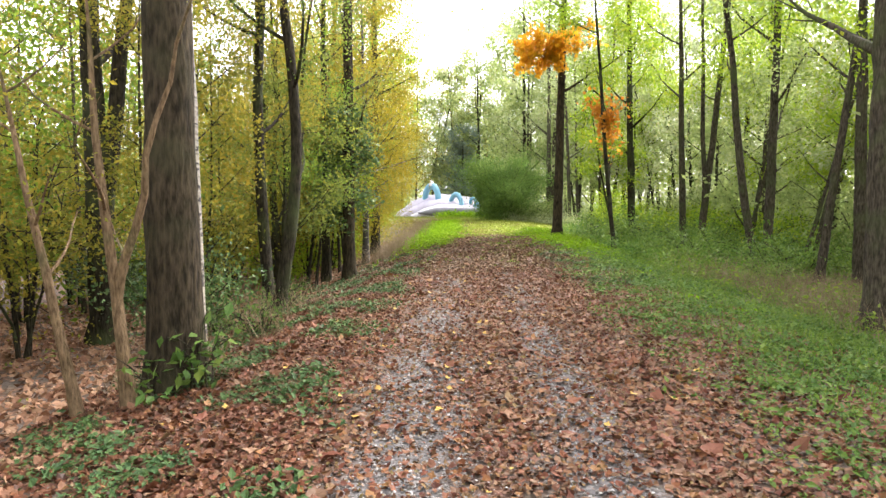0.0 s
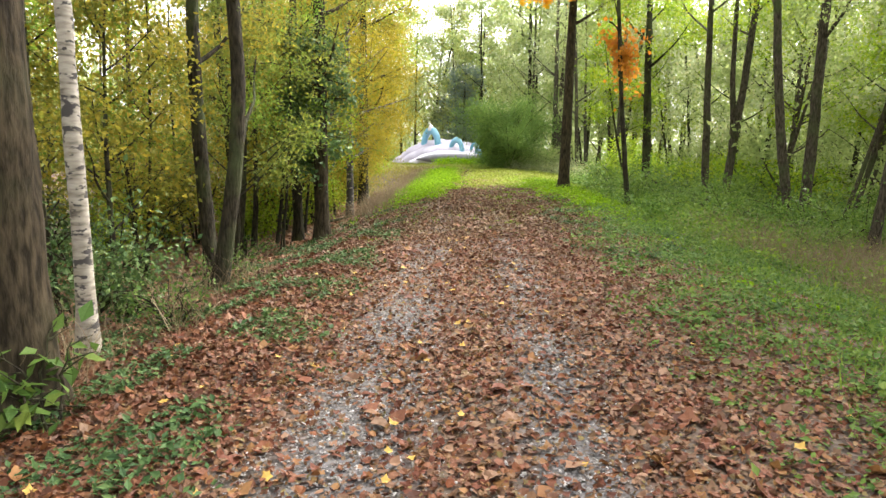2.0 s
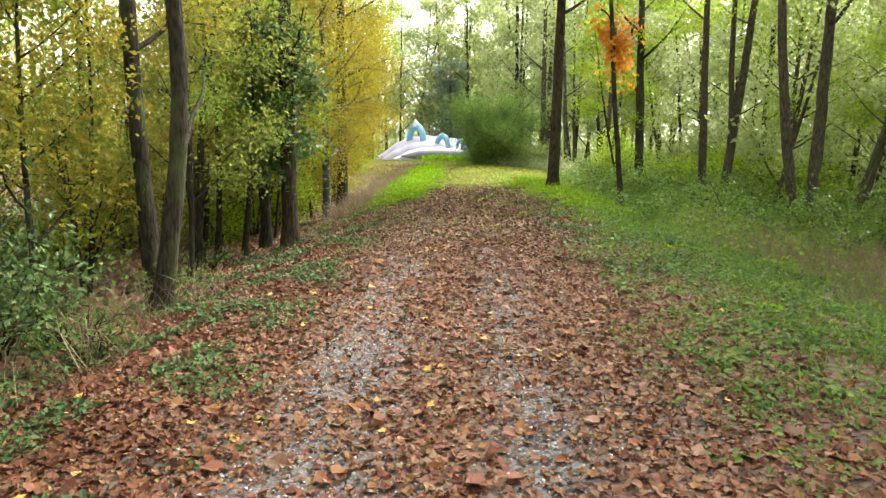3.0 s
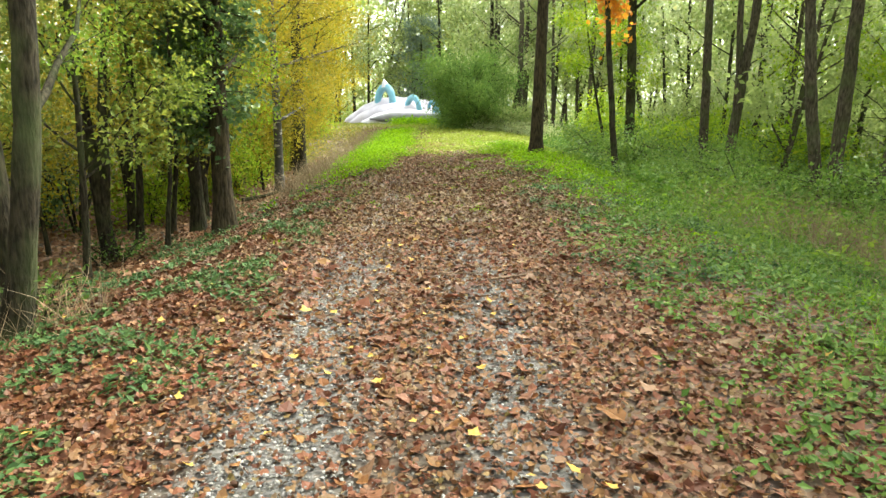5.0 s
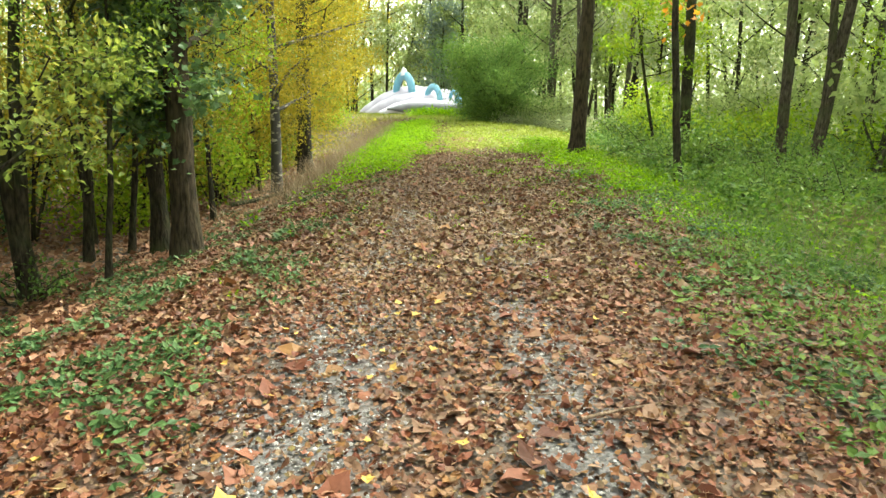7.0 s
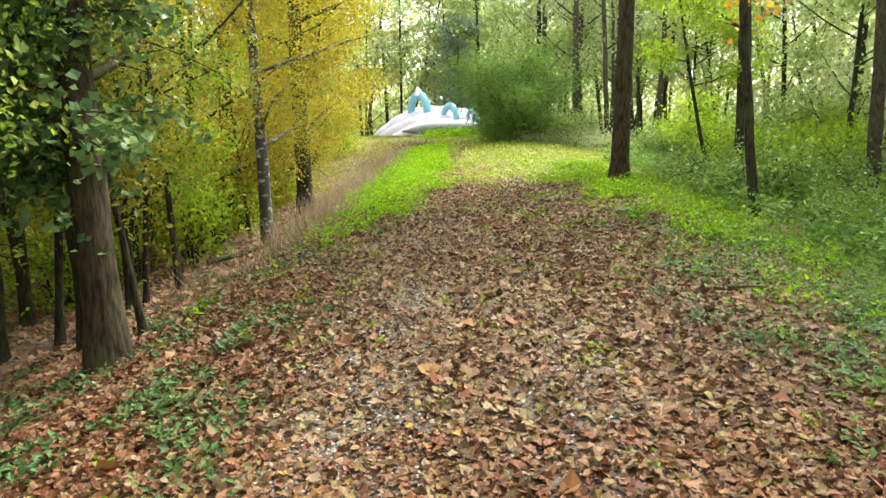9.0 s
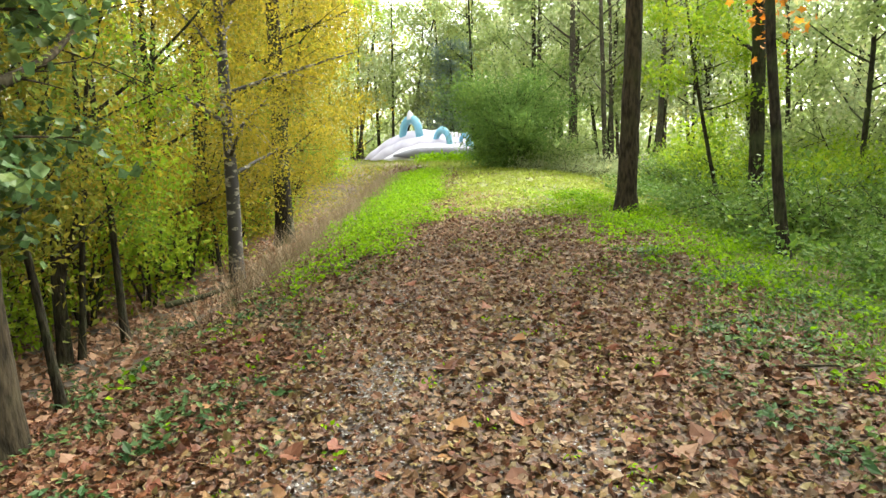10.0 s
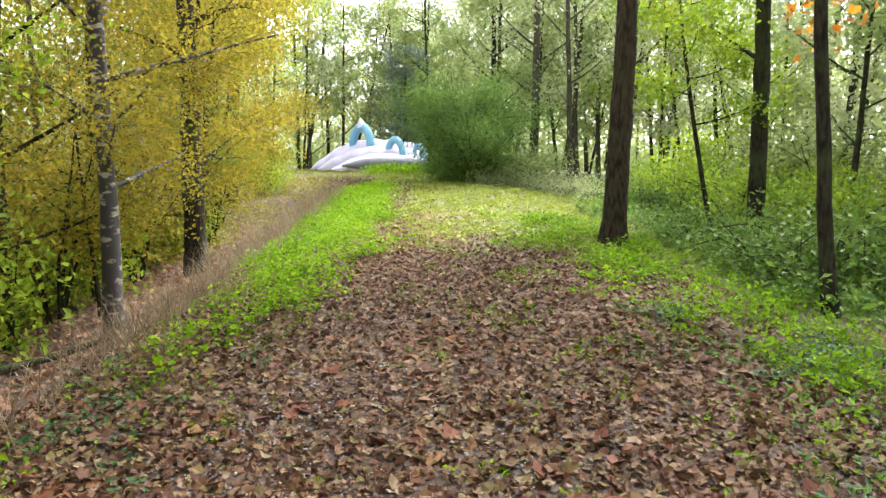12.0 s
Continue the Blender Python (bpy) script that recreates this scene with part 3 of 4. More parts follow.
tree("hazel_tree", "yellow-green hazel with arching twigs on the slope", -6.2, 20.5, 9, 0.09, M_DARK, (0.02, 0.0), limbs=13, first=1.5, reach=2.6, twigs=9, leaves=(M_LEAF_YELLOW, 12000, 0.075, 0.3), seed=14, fork=(0.5, -0.12, 0.05, 0.8))
tree("hazel_tree", "tall yellow hazel bush beside the bend", -5.7, 35.0, 10, 0.1, M_DARK, (0.03, 0.0), limbs=16, first=1.2, reach=3.2, twigs=9, leaves=(M_LEAF_YELLOW, 28000, 0.1, 0.35), seed=15, fork=(0.4, 0.12, -0.05, 0.8), droop=0.1)
tree("poplar_tree", "tall lime-yellow tree reaching over the bend", -6.6, 40.0, 16, 0.22, M_DARK, (0.05, 0.0), limbs=18, first=4, reach=5.0, twigs=9, leaves=(M_LEAF_LIME, 16000, 0.15, 0.5), seed=16)
tree("poplar_tree", "tall lime-yellow tree reaching over the path", -6.5, 29.5, 15, 0.2, M_DARK, (0.04, 0.0), limbs=14, first=5, reach=4.5, twigs=9, leaves=(M_LEAF_OLIVE, 14000, 0.11, 0.45), seed=17)
for i, (sx, sy, h) in enumerate([(-3.97, 16.8, 5), (-3.5, 18.6, 5), (-4.4, 20.4, 6), (-5.4, 11.2, 7), (-6.3, 15.2, 7), (-6.8, 18.4, 7), (-6.1, 22.3, 6), (-4.6, 25.6, 4), (-4.4, 29.4, 5)]):
    tree("alder_sapling", "thin dark sapling with bent stem", sx, sy, h, 0.04, M_DARK, (0.04 * (-1) ** i, 0), (0.12 * (-1) ** i, 0), limbs=7, first=1.4, reach=1.3,
         leaves=(M_LEAF_OLIVE if i % 2 else M_LEAF_GREEN, 3500, 0.06, 0.2), seed=20 + i, sides=8, group="saplings on the slope")
tree("elder_sapling", "leafy young elder with broad grey-green leaves", -4.35, 15.0, 5.5, 0.05, M_DARK, (-0.03, 0.0), (0.15, 0), limbs=15, first=1.2, reach=1.7, twigs=7, leaves=(M_LEAF_DARK, 6500, 0.085, 0.22), seed=34)
tree("elder_sapling", "leafy young elder with olive leaves", -5.0, 11.9, 5.0, 0.05, M_DARK, (0.03, 0.0), (-0.15, 0), limbs=13, first=1.1, reach=1.5, twigs=7, leaves=(M_LEAF_OLIVE, 6000, 0.09, 0.22), seed=35)
tree("elder_sapling", "leafy young elder with yellowing leaves", -4.7, 18.9, 5.0, 0.05, M_DARK, (0.02, 0.0), (0.15, 0), limbs=13, first=1.1, reach=1.5, twigs=7, leaves=(M_LEAF_OLIVE, 7000, 0.085, 0.22), seed=36)
tree("elder_tree", "pale forked elder with bare lower branches", -3.62, 6.85, 4.5, 0.07, M_PALE, (-0.09, 0.02), (-0.1, 0), limbs=4, first=1.1, reach=1.7, twigs=4, leaves=(M_LEAF_OLIVE, 260, 0.06, 0.2), seed=30, fork=(1.1, 0.28, 0.05, 0.75))
tree("elder_tree", "pale slanting elder stem", -4.2, 6.9, 4, 0.06, M_PALE, (-0.22, 0.02), limbs=4, first=1.3, reach=1.4, twigs=4, leaves=(M_LEAF_OLIVE, 260, 0.06, 0.2), seed=31)
tree("alder_tree", "dark twin-stemmed trunk deep in the wood", -6.9, 12.2, 13, 0.24, M_DARK, (-0.03, 0.0), limbs=6, first=4, reach=3, leaves=(M_LEAF_OLIVE, 9000, 0.08, 0.3), seed=32, fork=(1.6, 0.09, 0.0, 0.75))

tree("hazel_tree", "low forked dark hazel with spreading limbs", -4.55, 20.3, 6.5, 0.075, M_DARK, (0.03, 0.0), limbs=12, first=1.0, reach=3.0, twigs=8, leaves=(M_LEAF_YELLOW, 10000, 0.065, 0.26), seed=33, fork=(0.8, 0.2, 0.05, 0.5), rise=0.8)
for i, (hx, hy) in enumerate([(-3.75, 12.75), (-4.6, 16.2), (-4.4, 11.0), (-3.4, 10.2)]):
    shrub("nettle_clump", "green nettles at a tree's foot", hx, hy, 0.6, 0.8, M_DARK, M_HERB, 420, 0.07, stems=9, seed=40 + i, scatter=0.08, category="plant", group="nettles")

# trees along the right side
tree("oak_tree", "straight oak trunk at the bend of the path", 3.42, 26.2, 15, 0.19, M_OAK, (0.012, 0.0), limbs=9, first=4.2, reach=2.4, twigs=7, leaves=(M_LEAF_HAZE, 7000, 0.1, 0.35), seed=40, sides=18, wander=0.2, high=(8, 8.5, 4.5, M_LEAF_GREEN, 6000, 0.17))
tree("maple_tree", "slim dark maple in the green undergrowth", 6.8, 28.1, 13, 0.17, M_DARK, (-0.03, 0.0), limbs=9, first=3.4, reach=2.4, leaves=(M_LEAF_LIME, 11000, 0.1, 0.3), seed=41)
tree("maple_tree", "slim dark trunk slanting over the bank", 4.95, 22.75, 11, 0.085, M_DARK, (-0.1, 0.02), (-0.05, 0), limbs=6, first=5.2, reach=1.9, leaves=(M_LEAF_LIME, 6000, 0.1, 0.3), seed=42)
tree("maple_sapling", "thin bent maple sapling with lime leaves", 6.3, 28.7, 6.5, 0.055, M_DARK, (-0.2, 0.0), (-0.1, 0), limbs=9, first=1.6, reach=1.8, leaves=(M_LEAF_LIME, 5000, 0.11, 0.25), seed=43, rise=0.1)
tree("ash_tree", "dark ash stem of a clump of three", 7.75, 24.3, 13, 0.128, M_GREY, (-0.04, 0.0), limbs=7, first=5, reach=2.4, leaves=(M_LEAF_LIME, 4500, 0.1, 0.35), seed=44)
tree("ash_tree", "slanting ash stem of a clump of three", 8.0, 23.6, 13, 0.136, M_GREY, (0.09, 0.0), limbs=7, first=5, reach=2.4, leaves=(M_LEAF_LIME, 4500, 0.1, 0.35), seed=45, fork=(1.6, -0.02, 0.0, 0.7))
tree("ash_tree", "slim grey trunk leaning toward the path", 8.45, 19.9, 13, 0.128, M_GREY, (-0.14, 0.0), (-0.1, 0), limbs=6, first=5, reach=2.4, leaves=(M_LEAF_LIME, 4500, 0.1, 0.35), seed=46)
tree("ash_tree", "upright grey trunk beyond the dry grass", 8.9, 20.3, 15, 0.149, M_GREY, (0.02, 0.0), limbs=8, first=3.5, reach=2.8, leaves=(M_LEAF_HAZE, 5000, 0.1, 0.35), seed=47)
tree("ash_tree", "slim trunk leaning away from the path", 8.5, 16.6, 12, 0.111, M_GREY, (0.12, 0.0), high=(7, 7.5, 5, M_LEAF_GREEN, 6000, 0.2), limbs=6, first=4, reach=2.4, leaves=(M_LEAF_LIME, 4500, 0.1, 0.35), seed=48)
tree("ash_tree", "upright grey trunk beyond the dry grass", 9.4, 16.4, 14, 0.153, M_GREY, (-0.03, 0.0), limbs=7, first=4, reach=2.6, leaves=(M_LEAF_HAZE, 5000, 0.1, 0.35), seed=49)
tree("willow_tree", "stout forked grey trunk beside the bank", 6.25, 10.25, 13, 0.32, M_GREY, (-0.03, 0.0), limbs=7, first=3.4, reach=3, leaves=(M_LEAF_LIME, 4500, 0.1, 0.35), seed=50, fork=(2.3, 0.16, 0.0, 0.7), sides=16, high=(9, 7.5, 5.5, M_LEAF_GREEN, 8000, 0.2))
for i, (sx, sy, lx) in enumerate([(10.5, 21.5, 0.28), (11.0, 21.9, 0.22), (11.4, 22.8, 0.3), (9.9, 24.5, 0.24), (12.5, 24.0, 0.2), (12.0, 18.5, 0.18)]):
    tree("hazel_tree", "thin slanting hazel stem in the wood", sx, sy, 9, 0.07, M_GREY, (lx, 0.02), limbs=6, first=2.5, reach=1.8, leaves=(M_LEAF_LIME, 3500, 0.09, 0.3), seed=60 + i, sides=8, category="tree", group="slanting hazel stems")


for tx, ty, th, tr, tl in ((5.2, 43.5, 17, 0.17, -0.01), (6.3, 41.5, 15, 0.12, -0.05), (5.9, 47.5, 16, 0.13, 0.02), (8.6, 42.0, 16, 0.14, 0.03), (7.4, 45.0, 15, 0.11, -0.04), (4.2, 49.0, 16, 0.12, 0.01)):
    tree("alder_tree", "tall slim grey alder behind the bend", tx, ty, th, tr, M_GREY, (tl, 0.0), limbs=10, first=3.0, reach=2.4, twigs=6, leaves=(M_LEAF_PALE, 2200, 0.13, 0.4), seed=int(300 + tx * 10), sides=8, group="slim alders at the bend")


# the coloured sprays that hang over the path
def spray(name, label, x, y, z, wide, tall, mat, count, size, seed, toward):
    """A leafy bough that reaches from a trunk, with a crown of large leaves."""
    r = np.random.default_rng(seed)
    top = new(name)
    top.location = toward
    start = np.zeros(3)
    end = np.array([x, y, z]) - np.array(toward)
    k = np.linspace(0, 1, 7)[:, None]
    q = start + (end - start) * k + np.array([0, 0, 0.35]) * np.sin(k * math.pi)
    part("bough", mesh_from("bough", *tube_arrays(q, 0.03 * (1 - 0.7 * k[:, 0]), 6), True), M_DARK, top)
    bits, spots = [], []
    for _ in range(16):
        kk = r.uniform(0.45, 1)
        p = q[0] + (end - start) * kk
        w = p + np.linspace(0, 1, 4)[:, None] * (r.normal(0, 1, 3) * np.array([wide, wide, tall]) * 0.42)
        bits.append(tube_arrays(w, np.array([0.008, 0.006, 0.004, 0.002]), 4))
        spots.append(w[1:])
    twigs_part(bits, M_DARK, top)
    sp = np.concatenate(spots)
    c = sp[r.integers(0, len(sp), count)] + r.normal(0, 0.14, (count, 3))
    v, f = spread(lobed(5, 0.55, 0.12), c, size * r.uniform(0.6, 1.2, count), 0.8, r)
    part("foliage", mesh_from("foliage", v, f), mat, top)
    tagged(top, label, "branch")


spray("maple_branch", "golden maple branch hanging over the path", 2.2, 24.2, 7.35, 3.0, 1.0, M_LEAF_GOLD, 1700, 0.2, 71, (3.45, 26.15, 8.0))
spray("maple_branch", "orange maple branch between two slim trunks", 4.75, 23.0, 4.3, 0.85, 1.35, M_LEAF_ORANGE, 560, 0.16, 72, (4.1, 22.85, 5.6))

# shrubs and undergrowth
shrub("willow_bush", "tall dense green willow bush at the bend", 2.2, 42.4, 4.7, 4.6, M_DARK, M_LEAF_BUSH, 26000, 0.19, stems=20, seed=1, scatter=0.34, shape=WILLOW_LEAF)
shrub("willow_bush", "dense dark green bush low at the bend", 4.3, 41.0, 1.5, 2.6, M_DARK, M_LEAF_HAZE, 5000, 0.17, stems=12, seed=2, scatter=0.3, shape=WILLOW_LEAF)
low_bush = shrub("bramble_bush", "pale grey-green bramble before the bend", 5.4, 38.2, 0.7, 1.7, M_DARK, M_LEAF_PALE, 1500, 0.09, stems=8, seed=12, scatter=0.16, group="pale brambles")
for bx, by, bs in ((6.6, 37.4, 1.2), (7.8, 36.6, 1.0), (4.4, 39.6, 0.9), (8.8, 38.2, 1.3), (6.0, 40.2, 1.1), (2.9, 40.4, 0.8), (9.8, 35.4, 1.2)):
    copy_thing(low_bush, pose(bx, by, float(lie(bx, by)) - 0.05, 0, 0, bx * 77)).scale = [bs] * 3
shrub("willow_bush", "low spreading green willow at the bend", 2.5, 41.6, 2.8, 4.6, M_DARK, M_LEAF_BUSH, 10000, 0.17, stems=16, seed=16, scatter=0.3, shape=WILLOW_LEAF, low=0.02)
bush = shrub("bramble_bush", "low glossy green bramble in the undergrowth", 6.0, 24.3, 1.0, 2.0, M_DARK, M_BRAMBLE, 2600, 0.08, stems=8, seed=3, scatter=0.18, group="brambles")
for i in range(40):
    bx, by = rng.uniform(5.4, 13), rng.uniform(12, 36)
    if bx < 6.5 and by < 18:
        by += 9
    c = copy_thing(bush, pose(bx, by, float(lie(bx, by)) - 0.05, 0, 0, rng.uniform(0, 360)))
    c.scale = [rng.uniform(0.6, 1.3)] * 3
bright = shrub("elder_bush", "lime green young bush among the trees", 8.2, 30.0, 1.7, 2.2, M_DARK, M_LEAF_LIME, 2600, 0.11, stems=8, seed=4, scatter=0.22, group="young bushes")
for i in range(16):
    bx, by = rng.uniform(7, 14), rng.uniform(25, 40)
    c = copy_thing(bright, pose(bx, by, float(lie(bx, by)) - 0.05, 0, 0, rng.uniform(0, 360)))
    c.scale = [rng.uniform(0.6, 1.3)] * 3
thicket = shrub("hazel_bush", "tall soft green hazel bush in the wood", 16.0, 26.0, 3.4, 3.2, M_DARK, M_LEAF_HAZE, 2800, 0.155, stems=9, seed=14, scatter=0.35, group="hazel bushes", low=0.05)
for i in range(26):
    bx, by = rng.uniform(12.5, 24), rng.uniform(8, 48)
    c = copy_thing(thicket, pose(bx, by, float(lie(bx, by)) - 0.05, 0, 0, rng.uniform(0, 360)))
    c.scale = [rng.uniform(0.7, 1.4)] * 3
thicket = shrub("hazel_bush", "olive hazel bush under the trees", -10.0, 24.0, 3.2, 3.0, M_DARK, M_LEAF_OLIVE, 2800, 0.135, stems=9, seed=15, scatter=0.35, group="hazel bushes", low=0.05)
for i in range(16):
    bx, by = rng.uniform(-22, -10.5), rng.uniform(5, 50)
    c = copy_thing(thicket, pose(bx, by, float(lie(bx, by)) - 0.05, 0, 0, rng.uniform(0, 360)))
    c.scale = [rng.uniform(0.7, 1.3)] * 3
hedge = shrub("hawthorn_bush", "leafy olive-green hawthorn on bare stems", -6.2, 15.0, 3.8, 2.6, M_DARK, M_LEAF_OLIVE, 3800, 0.08, stems=7, seed=21, scatter=0.26, group="hawthorns", low=0.4)
for bx, by, s in [(-7.8, 11.2, 1.1), (-9.4, 8.6, 1.5), (-10.2, 10.8, 1.6), (-10.6, 15.2, 1.6), (-11.4, 13.0, 1.7), (-11.0, 18.0, 1.7)]:
    copy_thing(hedge, pose(bx, by, float(lie(bx, by)) - 0.05, 0, 0, rng.uniform(0, 360))).scale = [s] * 3
hedge = shrub("hazel_bush", "yellow-leaved hazel bush on the slope", -5.6, 22.6, 3.6, 2.8, M_DARK, M_LEAF_YELLOW, 3600, 0.08, stems=7, seed=22, scatter=0.28, group="yellow hazels", low=0.4)
for bx, by, s in [(-5.4, 25.8, 1.1), (-6.4, 24.2, 1.2), (-5.4, 28.8, 1.0), (-6.6, 31.2, 1.2), (-5.2, 33.0, 0.9), (-6.0, 36.5, 1.1), (-6.6, 40.0, 1.2), (-7.6, 21.0, 1.1), (-7.2, 27.0, 1.2)]:
    copy_thing(hedge, pose(bx, by, float(lie(bx, by)) - 0.05, 0, 0, rng.uniform(0, 360))).scale = [s] * 3
hedge = shrub("elder_bush", "lime green elder bush on the slope", -6.3, 21.6, 2.0, 2.2, M_DARK, M_LEAF_LIME, 2600, 0.1, stems=7, seed=23, scatter=0.26, group="lime elders", low=0.1)
for bx, by, s in [(-6.0, 26.4, 1.0), (-7.2, 24.0, 1.2), (-6.6, 29.2, 1.1), (-9.0, 19.0, 1.1), (-5.6, 31.6, 0.8), (-6.2, 43.5, 1.2), (-7.6, 47.0, 1.3), (-8.5, 33.0, 1.3)]:
    copy_thing(hedge, pose(bx, by, float(lie(bx, by)) - 0.05, 0, 0, rng.uniform(0, 360))).scale = [s] * 3
left_bush = shrub("elder_bush", "soft dark green elder bush under the trees", -4.9, 10.9, 1.7, 1.8, M_DARK, M_LEAF_SHOOT, 2600, 0.09, stems=8, seed=5, scatter=0.2, group="elder bushes")
for bx, by, s in [(-8.4, 9.0, 1.1), (-9.5, 17, 1.3), (-9, 22, 1.3), (-7, 27, 1.0), (-6.6, 33, 1.2)]:
    c = copy_thing(left_bush, pose(bx, by, float(lie(bx, by)) - 0.05, 0, 0, rng.uniform(0, 360)))
    c.scale = [s] * 3
shrub("lime_sapling", "hanging lime green leaves of a young tree", -4.9, 23.2, 2.2, 1.8, M_DARK, M_LEAF_LIME, 1500, 0.11, stems=6, seed=6, scatter=0.2)
shrub("lime_sapling", "hanging lime green leaves of a young tree", -5.3, 27.0, 2.2, 1.8, M_DARK, M_LEAF_LIME, 1500, 0.1, stems=6, seed=7, scatter=0.2)

shrub("ivy_shoot", "broad-leaved green shoots at the oak's foot", -3.0, 7.15, 0.85, 0.7, M_DARK, M_HERB, 70, 0.16, stems=5, seed=8, scatter=0.06)
shrub("ivy_shoot", "broad-leaved green shoots at the oak's foot", -3.35, 6.95, 0.6, 0.6, M_DARK, M_HERB, 60, 0.14, stems=5, seed=9, scatter=0.06)

# the wood behind: a few kinds of tree, repeated
kinds = []
for i, (mat, tall, thick, first, count, size) in enumerate([
        (M_LEAF_OLIVE, 11, 0.09, 1.5, 3500, 0.15), (M_LEAF_LIME, 13, 0.1, 2.5, 3500, 0.16), (M_LEAF_YELLOW, 9, 0.07, 1.2, 3500, 0.135),
        (M_LEAF_HAZE, 15, 0.12, 2.0, 4000, 0.21), (M_LEAF_GREEN, 8, 0.05, 0.8, 3300, 0.145), (M_LEAF_PALE, 12, 0.09, 2.0, 3500, 0.19), (M_LEAF_HAZE, 11, 0.09, 0.6, 4000, 0.19)]):
    spot = [(-9, 20), (13, 30), (-9, 27), (15, 38), (-10, 12), (12, 33), (17, 30)][i]
    kinds.append(tree("wood_tree", "slim tree among many in the wood", *spot, tall, thick, M_DARK if i % 2 else M_GREY, (0.02, 0), limbs=11, first=first, reach=3.0, twigs=5,
                      leaves=(mat, count, size, 0.35), seed=80 + i, sides=7, group="trees of the wood"))


def plant_wood(n, x0, x1, y0, y1, which, apart, seed, grow=1.0):
    r = np.random.default_rng(seed)
    placed = []
    tries = 0
    while len(placed) < n and tries < 6000:
        tries += 1
        px, py = r.uniform(x0, x1), r.uniform(y0, y1)
        if any((px - a) ** 2 + (py - b) ** 2 < apart ** 2 for a, b in placed):
            continue
        placed.append((px, py))
        c = copy_thing(kinds[which[int(r.integers(0, len(which)))]], pose(px, py, float(lie(px, py)) - 0.05, r.normal(0, 5), r.normal(0, 5), r.uniform(0, 360)))
        c.scale = [r.uniform(0.8, 1.25) * grow] * 3


plant_wood(17, -19, -9.5, 2, 22, [0, 4, 0, 4], 1.7, 1)
plant_wood(9, -20, -8.5, 17, 44, [0, 2, 0, 2, 4], 2.2, 2)
plant_wood(10, -24, -8.5, 44, 62, [2, 0, 3], 2.2, 3)
plant_wood(19, 10.5, 26, 4, 24, [1, 4, 3, 5], 2.0, 4)
plant_wood(28, 9.5, 30, 24, 48, [3, 5, 6, 1], 2.0, 5)
plant_wood(24, 3.5, 22, 47, 62, [3, 6, 3, 5], 1.8, 6, 1.15)
plant_wood(30, -24, 20, 66, 86, [3, 6, 0, 3], 2.4, 7, 1.3)
plant_wood(12, -9, 5, 64, 72, [3, 6, 5], 1.8, 9, 1.1)
plant_wood(10, -14, 14, -16, -5, [0, 1, 3], 3.0, 8)


def far_woods():
    """The closed edge of the wood all round, far off: trunks and leaf clumps in one mesh."""
    r = np.random.default_rng(9)
    for n, near, deep, tall, size, mat, label in ((60000, 36, 16, 15, (0.5, 1.1), M_LEAF_PALE, "pale green edge of the far wood, tinted for haze"), (64000, 27, 10, 10, (0.3, 0.65), M_LEAF_HAZE, "low green thicket deep in the wood")):
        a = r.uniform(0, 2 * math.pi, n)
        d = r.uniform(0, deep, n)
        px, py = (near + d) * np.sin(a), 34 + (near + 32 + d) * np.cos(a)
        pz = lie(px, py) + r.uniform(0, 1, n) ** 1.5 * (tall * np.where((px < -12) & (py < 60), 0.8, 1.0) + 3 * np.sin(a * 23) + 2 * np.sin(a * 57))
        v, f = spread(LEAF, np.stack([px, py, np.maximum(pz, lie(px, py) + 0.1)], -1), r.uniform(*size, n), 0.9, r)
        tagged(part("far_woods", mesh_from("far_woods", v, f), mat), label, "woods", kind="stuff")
    bits = []
    for i in range(150):
        b = r.uniform(0, 2 * math.pi)
        e = r.uniform(0, 12)
        x, y = (33 + e) * math.sin(b), 34 + (64 + e) * math.cos(b)
        z = float(lie(x, y))
        q = np.array([[x, y, z - 0.2], [x + r.normal(0, 0.3), y, z + 6], [x + r.normal(0, 0.6), y, z + 13]])
        bits.append(tube_arrays(q, np.array([0.16, 0.12, 0.04]), 6))
    v, f = join_arrays(bits)
    tagged(part("far_trunks", mesh_from("far_trunks", v, f, True), M_GREY), "slim grey trunks of the far wood", "woods", kind="stuff")


far_woods()
tree("spruce_tree", "grey-green conifer behind the slide", -0.6, 64.5, 9, 0.16, M_DARK, limbs=40, first=0.6, reach=2.4, twigs=7, leaves=(M_LEAF_BLUE, 9000, 0.2, 0.22), seed=90, rise=0.05)


